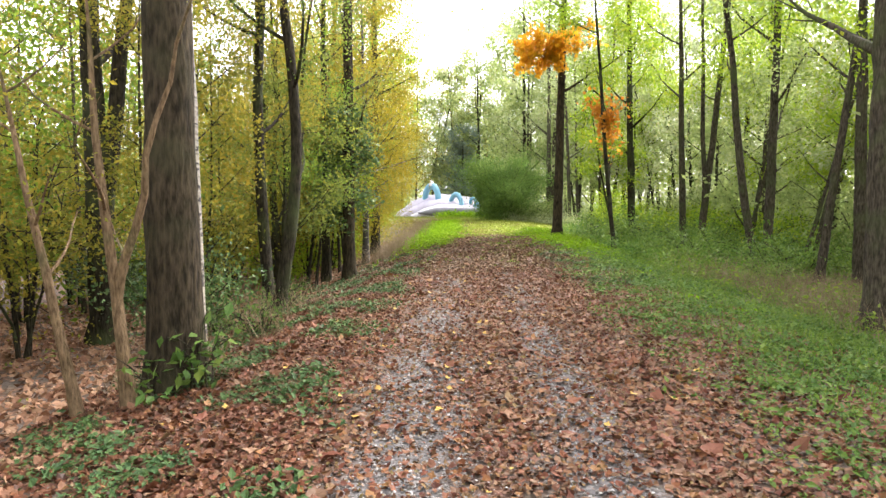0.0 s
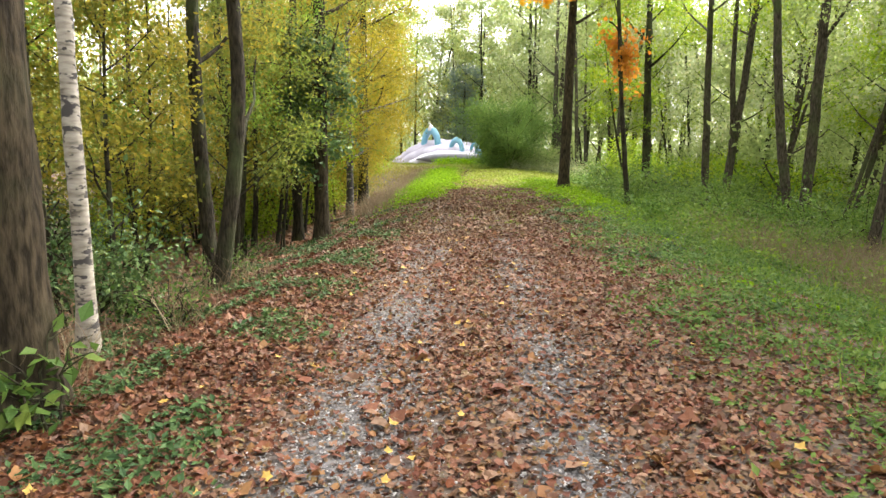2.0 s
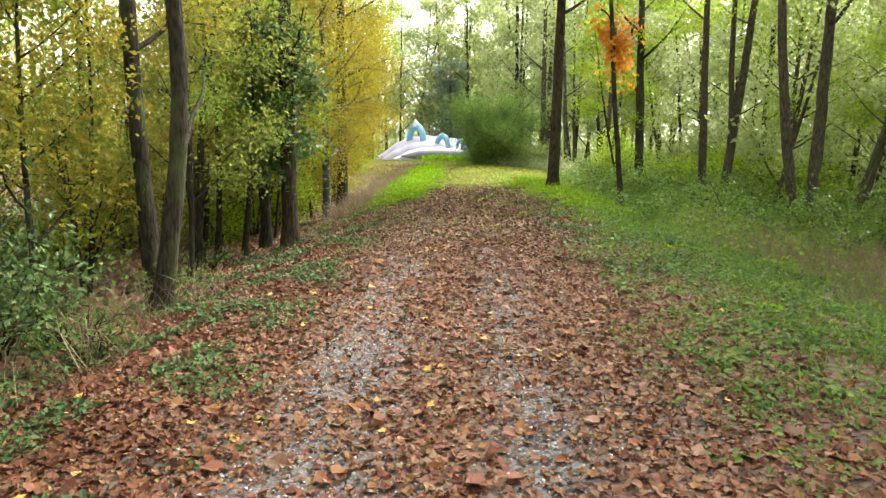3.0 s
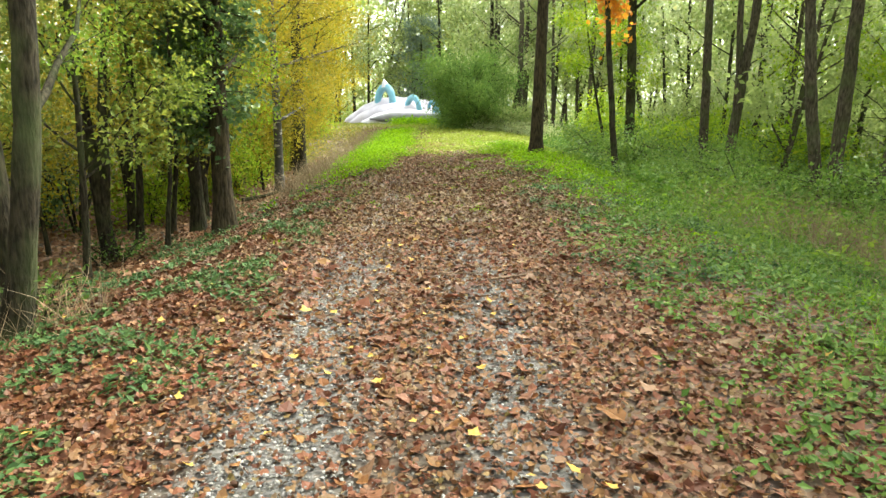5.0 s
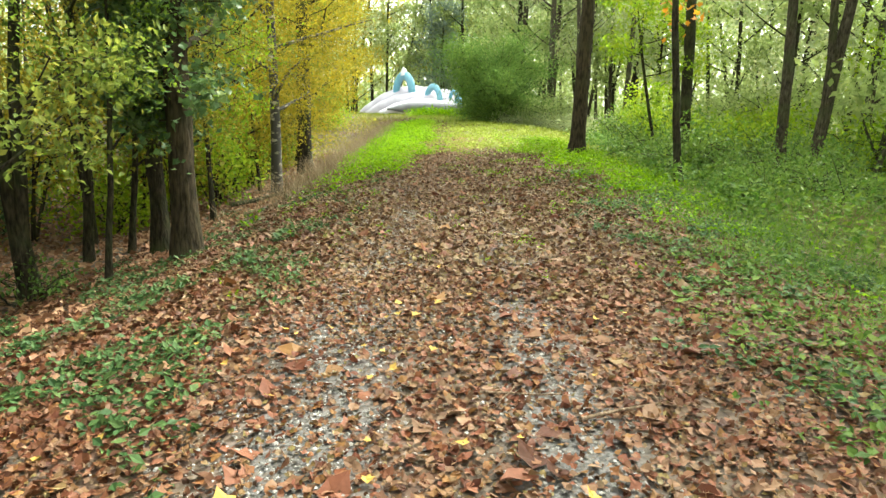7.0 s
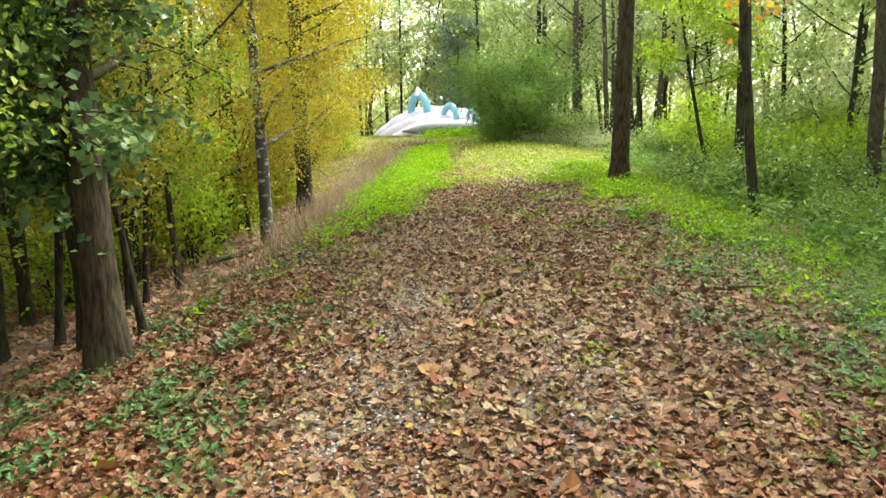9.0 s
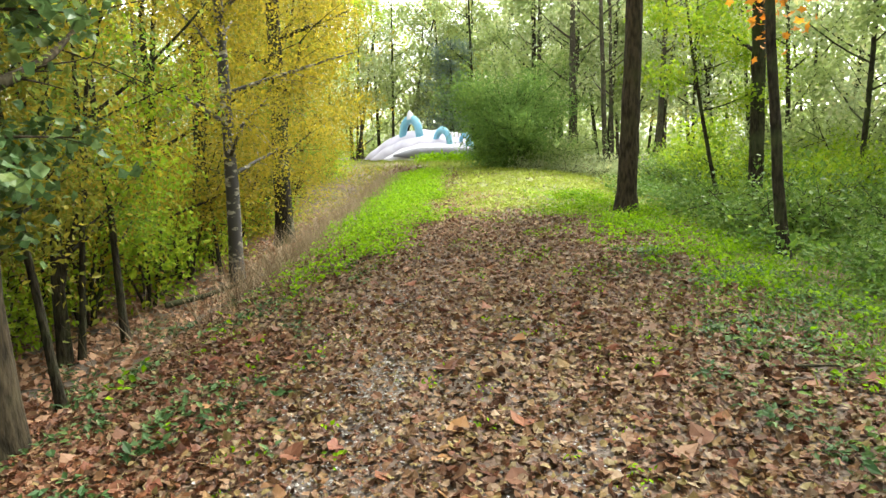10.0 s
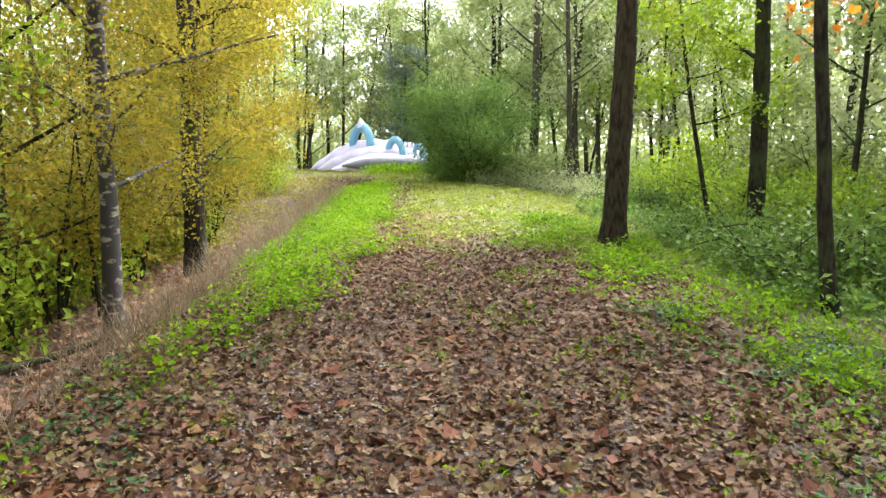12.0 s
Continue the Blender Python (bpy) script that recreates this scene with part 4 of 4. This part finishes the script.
# ---- the inflatable slide at the end of the path ----
def inflatable():
    top = new("inflatable_slide")
    top.location = (-2.9, 58, 1.2)
    top.scale = (1, 1, 1.2)
    # pale humped body: three fat ridges laid side by side
    nu, nv = 40, 26
    bits = []
    for y0, hgt, left, right, wide in ((1.4, 1.65, -3.7, 3.6, 1.6), (0.0, 1.25, -3.1, 3.7, 1.2), (-1.2, 0.85, -2.1, 3.8, 0.8)):
        u = np.linspace(0, 1, nu)
        x = left + (right - left) * u
        h = hgt * np.clip(np.sin(np.clip(u * 2.9, 0, math.pi / 2)), 0, 1) ** 0.8 * (1 - 0.22 * np.clip((u - 0.55) / 0.45, 0, 1) ** 2) + 0.05
        a = np.linspace(0, math.pi, nv)
        vx = np.repeat(x, nv)
        vy = (y0 - np.cos(a)[None] * wide * (0.55 + 0.45 * h / h.max())[:, None]).ravel()
        vz = (np.sin(a)[None] ** 0.6 * h[:, None]).ravel() + 0.03 * np.sin(vx * 5)
        i = (np.arange(nu - 1)[:, None] * nv + np.arange(nv - 1)[None]).ravel()
        bits.append((np.stack([vx, vy, vz], -1), np.stack([i, i + 1, i + nv + 1, i + nv], -1)))
    for i, (v, f) in enumerate(bits):
        part("ridge", mesh_from("ridge", v, f, True), M_VINYL if i < 2 else M_VINYL_WHITE, top, "pale lilac padded ridge")
    k = np.linspace(0, 1, 16)
    q = np.stack([-1.4 + 5.3 * k, -2.1 + 0.3 * np.sin(k * 3), 0.25 + 0.12 * np.sin(k * 3)], -1)
    v, f = tube_arrays(q, 0.3 * np.sin(np.clip(k * 5, 0.2, 1.5)), 12)
    part("skirt", mesh_from("skirt", v, f, True), M_VINYL_DARK, top, "dark grey lower edge")

    def arch(x, y, base, wide, tall, fat, tip):
        b = np.linspace(0, math.pi, 20)
        q = np.stack([x - np.cos(b) * wide / 2, y + 0.35 * np.cos(b), base + np.sin(b) ** 0.8 * tall], -1)
        v, f = tube_arrays(q, np.full(20, fat), 12)
        ob = part("arch", mesh_from("arch", v, f, True), M_VINYL_BLUE, top, "blue inflated arch")
        if tip:
            q = np.array([[x, y, base + tall], [x - 0.05, y, base + tall + 0.3], [x - 0.1, y, base + tall + 0.5]])
            v, f = tube_arrays(q, np.array([0.32, 0.2, 0.02]), 10)
            part("crest", mesh_from("crest", v, f, True), M_VINYL_WHITE, ob, "white pointed crest")

    arch(-0.38, 0.2, 1.05, 1.2, 1.2, 0.26, True)
    arch(1.78, -0.9, 0.5, 1.0, 1.1, 0.2, False)
    arch(3.25, -1.0, 0.5, 0.6, 0.85, 0.13, False)
    arch(3.55, -1.7, 0.0, 0.45, 1.1, 0.1, False)
    tagged(top, "pale lilac inflatable slide with blue arches", "slide")


inflatable()


# ---- ground cover ----
def on_ground(n, x0, x1, y0, y1, keep, lift=(0, 0.02), seed=0):
    """n random places on the ground in a stretch of the plan, thinned by keep(x, y)."""
    r = np.random.default_rng(300 + seed)
    x, y = r.uniform(x0, x1, n), r.uniform(y0, y1, n)
    ok = r.uniform(0, 1, n) < keep(x, y)
    x, y = x[ok], y[ok]
    return np.stack([x, y, lie(x, y) + r.uniform(*lift, len(x))], -1)


def cloud(x, y, s, k=0.0):
    """Soft patches between 0 and 1."""
    return 0.5 + 0.25 * np.sin(s * x * 1.3 + 2 * np.sin(s * y * 0.7 + k)) + 0.25 * np.sin(s * y * 1.1 + 2 * np.sin(s * x * 0.9 - k) + k)


def cover(name, label, category, mat, bits):
    v, f = join_arrays(bits)
    return tagged(part(name, mesh_from(name, v, f), mat), label, category, kind="stuff")


def step(v, a, b):
    return np.clip((v - a) / (b - a), 0, 1)


FALLEN = [lobed(4, 0.6, 0.14), lobed(3, 0.75, -0.14), lobed(3, 0.9, 0.26)]


def litter(name, label, mat, n, x0, x1, y0, y1, keep, seed, size=(0.03, 0.092), tilt=0.5):
    r = np.random.default_rng(seed)
    p = on_ground(n, x0, x1, y0, y1, keep, (0.004, 0.03), seed)
    s = r.uniform(*size, len(p))
    which = r.integers(0, 3, len(p))
    return cover(name, label, "leaves", mat, [spread(FALLEN[k], p[which == k], s[which == k], tilt, r) for k in range(3)])


def path_keep(x, y):
    ahead = step(y, 13, 17)
    track = np.exp(-((x + 0.55 - 0.25 * ahead) / 0.5) ** 2) + 0.75 * (1 - ahead) * np.exp(-((x - 0.75) / 0.3) ** 2)
    k = 1 - (0.84 - 0.14 * ahead) * np.clip(track, 0, 1) * (0.35 + 0.65 * cloud(x, y, 2.1, 1.0))
    k *= 1 - 0.62 * step(x - 0.05 * np.clip(y - 8, 0, 12), 1.7, 3.1) * (0.4 + 0.6 * cloud(x, y, 1.7))
    k *= 1 - 0.45 * step(-x, 2.2, 3.4) * cloud(x, y, 1.9, 2)
    return k


litter("leaf_litter", "fallen reddish brown oak and maple leaves", M_LITTER, 84000, -2.9, 4.2, 0.4, 15, lambda x, y: path_keep(x, y) * (1 - 0.75 * step(-x, 1.2, 2.2)), 1, (0.024, 0.069), 0.36)
# this shoulder's shade is painted by the darker leaf colour
litter("leaf_litter", "rusty leaves on the shoulder, coloured darker for shade", M_LITTER_SHADE, 46000, -4.6, -1.0, 0.4, 19, lambda x, y: path_keep(x, y) * step(-x, 1.0, 2.0), 7, (0.03, 0.085), 0.4)
litter("leaf_litter", "fallen faded brown leaves", M_LITTER_FAR, 70000, -3.2, 4.0, 14, 27,
       lambda x, y: path_keep(x, y) * (1 - 0.85 * step(y, 24.0, 26.5) * (1 - np.exp(-((x + 0.6) / 0.5) ** 2))), 2, (0.028, 0.078), 0.4)
litter("leaf_litter", "crumbled dark leaf fragments on the path", M_LITTER_FAR, 64000, -3.2, 3.0, 1, 20, lambda x, y: 0.4 + 0.6 * path_keep(x, y), 5, (0.014, 0.04), 0.5)
litter("maple_leaves", "large fallen maple leaves scattered over the path", M_LITTER, 1500, -3.4, 3.0, 1, 24, lambda x, y: 0.9 + 0 * x, 8, (0.1, 0.16), 0.22)
litter("leaf_litter", "rusty leaves on the wood's floor", M_LITTER_DRY, 36000, -12, -3.4, 1, 34, lambda x, y: 0.9 + 0 * x, 3, (0.06, 0.14))
litter("leaf_litter", "brown leaves blown onto the meadow", M_LITTER_FAR, 22000, -1.4, 5.5, 25, 38, lambda x, y: 0.3 * cloud(x, y, 1.4, 3) + 0.7 * np.exp(-((x + 0.25) / 0.45) ** 2), 6, (0.04, 0.09), 0.4)
litter("leaf_litter", "pale dry leaves on the farther path", M_LITTER_DRY, 13000, -1.5, 2.2, 19, 31, lambda x, y: step(y, 19, 23) * np.exp(-((x - 0.2) / 1.1) ** 2), 10, (0.025, 0.065), 0.35)
litter("leaf_litter", "trodden crumbs of leaf along the worn strip", M_LITTER_FAR, 40000, -1.1, 0.8, 13, 32, lambda x, y: np.exp(-((x + 0.28) / 0.36) ** 2), 9, (0.012, 0.034), 0.4)
litter("leaf_litter", "brown leaves on the bare side path", M_LITTER_FAR, 6000, -6, 1.5, 36, 50, lambda x, y: np.exp(-((x + 1.2 + 0.28 * (y - 40)) / 1.4) ** 2), 4, (0.08, 0.14))

litter("leaf_litter", "fallen brown leaves farther back on the path", M_LITTER, 40000, -5.5, 4.6, -9, 0.4, lambda x, y: path_keep(x, y) * step(y, -9, -5), 11, (0.03, 0.075), 0.36)


def gravel():
    r = np.random.default_rng(41)
    p = on_ground(170000, -1.7, 1.6, 0.4, 24, lambda x, y: np.clip(1.1 * np.exp(-((x + 0.55) / 0.5) ** 2) + 0.8 * np.exp(-((x - 0.75) / 0.3) ** 2), 0, 1) * (0.3 + 0.7 * cloud(x, y, 2.1, 1.0)) * (1 - step(y, 12, 18) * (0.3 + 0.45 * step(x, 0.0, 0.4))), (0.002, 0.016), 41)
    cover("gravel", "small grey stones of the path", "gravel", M_STONE, [spread(STONE, p, 0.008 + 0.026 * r.uniform(0, 1, len(p)) ** 2.2, 0.3, r)])


gravel()


def herbs(name, label, mat, n, x0, x1, y0, y1, keep, seed, size, lift, tilt=0.45, each=7):
    """Low plants: rosettes of a few leaves that lean outward, of differing height."""
    r = np.random.default_rng(seed)
    c = on_ground(n // each, x0, x1, y0, y1, keep, (0, 0), seed)
    m = len(c)
    p = np.repeat(c, each, axis=0)
    up = np.repeat(r.uniform(lift[0], lift[1], m), each) * r.uniform(0.35, 1.0, m * each)
    p[:, :2] += r.normal(0, 1, (m * each, 2)) * (0.6 * size[1] + 0.25 * up)[:, None]
    p[:, 2] = lie(p[:, 0], p[:, 1]) + 0.006 + up
    s = np.repeat(r.uniform(*size, m), each) * r.uniform(0.7, 1.2, m * each)
    return cover(name, label, "plants", mat, [spread(LEAF, p, s, tilt, r)])


def blades(name, label, mat, n, x0, x1, y0, y1, keep, seed, size, tilt=0.3, shape=BLADE):
    r = np.random.default_rng(seed)
    p = on_ground(n, x0, x1, y0, y1, keep, (-0.01, 0.0), seed)
    return cover(name, label, "grass", mat, [spread(shape, p, r.uniform(*size, len(p)), tilt, r)])


herbs("ground_ivy", "low green herbs on the verge", M_HERB, 130000, 1.2, 6.5, 0.2, 21, lambda x, y: step(x - 0.06 * np.clip(y - 8, 0, 12), 1.4, 3.1) * (0.3 + 0.7 * cloud(x, y, 2.3)), 51, (0.03, 0.07), (0.01, 0.09))
herbs("ground_ivy", "low green herbs in patches by the path", M_IVY, 74000, -4.5, -0.9, 0.6, 22, lambda x, y: (cloud(x, y, 2.6, 3) > 0.56 - 0.06 * step(y, 8, 11)) * 0.8 * step(-x, 0.9, 1.7) * (1 - 0.75 * step(y, 15, 19)), 52, (0.035, 0.085), (0.01, 0.1))
herbs("bright_herbs", "bright green leafy plants along the path", M_BRIGHT, 150000, -3.8, 0.2, 17.5, 40,
      lambda x, y: 1 / (1 + (np.abs(x - np.interp(y, [18, 22.5, 30, 38], [-2.2, -1.45, -1.35, -1.6]) + 0.5 * (cloud(x, y, 1.5, 4) - 0.5)) / (0.55 + 0.27 * step(y, 20, 27))) ** 8) * (0.2 + 0.8 * step(cloud(x, y, 6.5, 2), 0.25, 0.5)) * (0.03 + 0.97 * step(y, 20, 25.5)) * (0.15 + 0.85 * step(cloud(x, y, 2.2), 0.3, 0.6)), 53, (0.035, 0.085), (0.04, 0.34), 0.5)
herbs("bright_herbs", "bright green leafy plants on the bank's shoulder", M_BRIGHT, 175000, 1.2, 5.4, 9, 29.5,
      lambda x, y: 1 / (1 + (np.abs(x - np.interp(y, [10, 17, 22, 28], [3.7, 3.55, 3.5, 3.0]) + 0.5 * (cloud(x, y, 1.7, 1) - 0.5)) / (0.35 + 0.6 * step(y, 14, 24))) ** 5) * (0.2 + 0.8 * step(cloud(x, y, 6.1, 1), 0.25, 0.5)) * (0.04 + 0.96 * step(y, 15, 25)) * (0.12 + 0.88 * step(cloud(x, y, 2.4, 2), 0.35, 0.65)), 54, (0.032, 0.075), (0.03, 0.28), 0.5)
herbs("bright_herbs", "bright green plants before the slide", M_BRIGHT, 6000, -2.4, 1.6, 49, 56, lambda x, y: 0.9 * np.exp(-((y - 53) / 2) ** 2), 55, (0.12, 0.25), (0.05, 0.6))
herbs("low_plants", "scattered green seedlings among the leaves", M_BRIGHT, 26000, -2.4, 3.0, 13, 28, lambda x, y: (cloud(x, y, 3.1, 1.5) > 0.62 - 0.1 * step(x, 0.2, 1.2)) * step(y, 14, 24) * 0.9 * (1 - 0.85 * np.exp(-((x + 0.25) / 0.5) ** 2)), 56, (0.02, 0.05), (0.01, 0.1), 0.6)
herbs("ground_ivy", "broad-leaved green herbs on the near verge", M_HERB, 28000, 1.8, 5.2, 0.2, 16, lambda x, y: step(x, 1.8, 3.6) * step(cloud(x, y, 2.0, 1), 0.3, 0.6), 70, (0.05, 0.095), (0.02, 0.12), 0.4)
herbs("ground_ivy", "low green herbs farther back on the verge", M_HERB, 40000, 1.2, 6.5, -9, 0.2, lambda x, y: step(x, 1.4, 3.1) * step(y, -9, -4) * (0.3 + 0.7 * cloud(x, y, 2.3)), 72, (0.03, 0.07), (0.01, 0.09))
herbs("ground_ivy", "dark glossy ivy patches among the leaves", M_IVY, 16000, 1.4, 4.2, 12, 22, lambda x, y: (cloud(x, y, 2.9, 5) > 0.62) * step(x - 0.03 * (y - 12), 1.4, 2.4), 71, (0.035, 0.08), (0.02, 0.12), 0.4)
herbs("undergrowth", "deep green undergrowth below the bank", M_LEAF_GREEN, 34000, 4.3, 13, 5, 36, lambda x, y: step(x, 4.4, 5.6) * (0.3 + 0.7 * cloud(x, y, 1.4)), 57, (0.05, 0.12), (0.02, 0.45))
herbs("nettles", "tall deep green nettles below the bank's shoulder", M_NETTLE, 70000, 4.1, 9.5, 8, 33, lambda x, y: step(x, 4.0, 4.8) * step(y, 15, 20) * (0.25 + 0.75 * cloud(x, y, 1.5, 2)), 60, (0.06, 0.125), (0.08, 0.65), 0.5)
herbs("undergrowth", "olive plants beside the side path", M_LEAF_OLIVE, 12000, -8, -3.2, 30, 50, lambda x, y: (0.3 + 0.7 * cloud(x, y, 1.3, 2)) * step(np.abs(x + 1.2 + 0.28 * (y - 40)), 0.5, 1.4), 59, (0.07, 0.15), (0.02, 0.5))
herbs("undergrowth", "green undergrowth on the wood's floor", M_LEAF_DARK, 3500, -12, -4.6, 4, 34, lambda x, y: (cloud(x, y, 1.1, 2) > 0.62) * 0.9, 58, (0.05, 0.1), (0.02, 0.4))
blades("grass", "fine green grass on the verge", M_GRASS, 36000, 2.4, 8.0, 0.2, 24, lambda x, y: step(x, 2.4, 4.2) * (0.4 + 0.6 * cloud(x, y, 1.9, 1)), 61, (0.08, 0.2))
herbs("meadow_plants", "pale yellow-green low plants across the bend", M_MEADOW, 42000, -1.4, 9.0, 25, 50, lambda x, y: (0.4 + 0.6 * cloud(x, y, 1.6)) * step(y, 24.6, 27.5) * (1 - 0.7 * np.exp(-((x + 0.25) / 0.4) ** 2)), 67, (0.06, 0.14), (0.01, 0.1), 0.5)
blades("meadow_grass", "pale yellow-green grass across the bend", M_MEADOW, 34000, -1.6, 9.0, 25, 50, lambda x, y: (0.55 + 0.45 * cloud(x, y, 1.3)) * step(y, 24.6, 27.5) * (1 - 0.6 * np.exp(-((x + 0.25) / 0.4) ** 2)), 62, (0.07, 0.2))
blades("meadow_grass", "yellow-green grass before the slide", M_MEADOW, 9000, -9, 4, 47, 62, lambda x, y: 0.9 + 0 * x, 63, (0.12, 0.3))
blades("dry_grass", "tall dry beige grass on the slope", M_DRY, 30000, -6.0, -1.8, 19.5, 40, lambda x, y: np.exp(-((x + 2.95) / 0.75) ** 2) * (0.15 + 0.85 * cloud(x, y, 1.7)) * step(y, 19, 24), 64, (0.22, 0.75), 0.45, STALK)
blades("dry_grass", "dry beige grass at the foot of the bank", M_DRY, 30000, 4.9, 10.5, 6, 19.5, lambda x, y: step(x, 4.9, 6.0) * (0.2 + 0.8 * cloud(x, y, 1.2)), 65, (0.2, 0.6), 0.4, STALK)
blades("dry_grass", "dry stalks around the trunks", M_DRY, 1800, -4.6, -2.9, 7.4, 13, lambda x, y: (cloud(x, y, 2.5) > 0.55) * 0.9, 66, (0.25, 0.8), 0.45, STALK)


# single things on the path
def fallen_leaf(x, y, size, turn, k, tip=0.0):
    v, f = lobed(5, 0.66, 0.14 + 0.05 * k)
    me = mesh_from("fallen_leaf", v * size, f)
    ob = part("fallen_leaf", me, M_YELLOW_FALLEN)
    ob.matrix_basis = pose(x, y, float(lie(x, y)) + 0.035, tip, 4, turn)
    tagged(ob, "yellow maple leaf lying on the brown litter", "leaf", "yellow leaves on the path")


fallen_leaf(-0.72, 11.45, 0.13, 40, 1)
fallen_leaf(0.51, 10.65, 0.1, 200, 2, 8)
r = np.random.default_rng(77)
for i in range(130):
    fallen_leaf(r.normal(-0.2, 1.1), r.uniform(5, 15) if i < 100 else r.uniform(1, 6), r.uniform(0.04, 0.085), r.uniform(0, 360), i % 4, r.normal(0, 12))


def stick(x, y, length, turn, thick, mat, label="thin dry twig lying on the leaves", name="twig"):
    r = np.random.default_rng(int(abs(x * 100 + y * 10)) + 5)
    k = np.linspace(-0.5, 0.5, 7)
    d = np.array([math.cos(turn), math.sin(turn)])
    px, py = x + d[0] * k * length, y + d[1] * k * length
    q = np.stack([px, py, lie(px, py) + thick + 0.03], -1)
    q[:, :2] += np.cumsum(r.normal(0, length * 0.012, (7, 2)), axis=0)
    v, f = tube_arrays(q - [x, y, 0], thick * (1 - 0.5 * (k + 0.5)), 7)
    ob = part(name, mesh_from(name, v, f, True), mat)
    ob.location = (x, y, 0)
    tagged(ob, label, name.replace("_", " "))


stick(1.02, 12.08, 0.46, 0.34, 0.011, M_DEAD)
stick(0.56, 12.32, 0.42, -0.1, 0.008, M_DEAD)
stick(0.5, 12.35, 0.26, 1.1, 0.006, M_DEAD)
stick(2.6, 17.4, 0.35, 0.1, 0.012, M_DARK)
stick(-3.95, 23.2, 1.3, 0.7, 0.055, M_DARK, "mossy fallen log on the slope", "fallen_log")
stick(-3.7, 24.9, 1.6, 0.15, 0.025, M_DEAD, "dead branch lying in dry grass", "dead_branch")
stick(-3.3, 25.6, 1.2, -0.6, 0.02, M_DEAD, "dead branch lying in dry grass", "dead_branch")
stick(-5.0, 12.2, 1.8, -0.7, 0.045, M_DARK, "dark fallen branch on the wood's floor", "fallen_branch")
stick(-4.6, 14.6, 1.4, 0.3, 0.035, M_DARK, "dark fallen branch on the wood's floor", "fallen_branch")
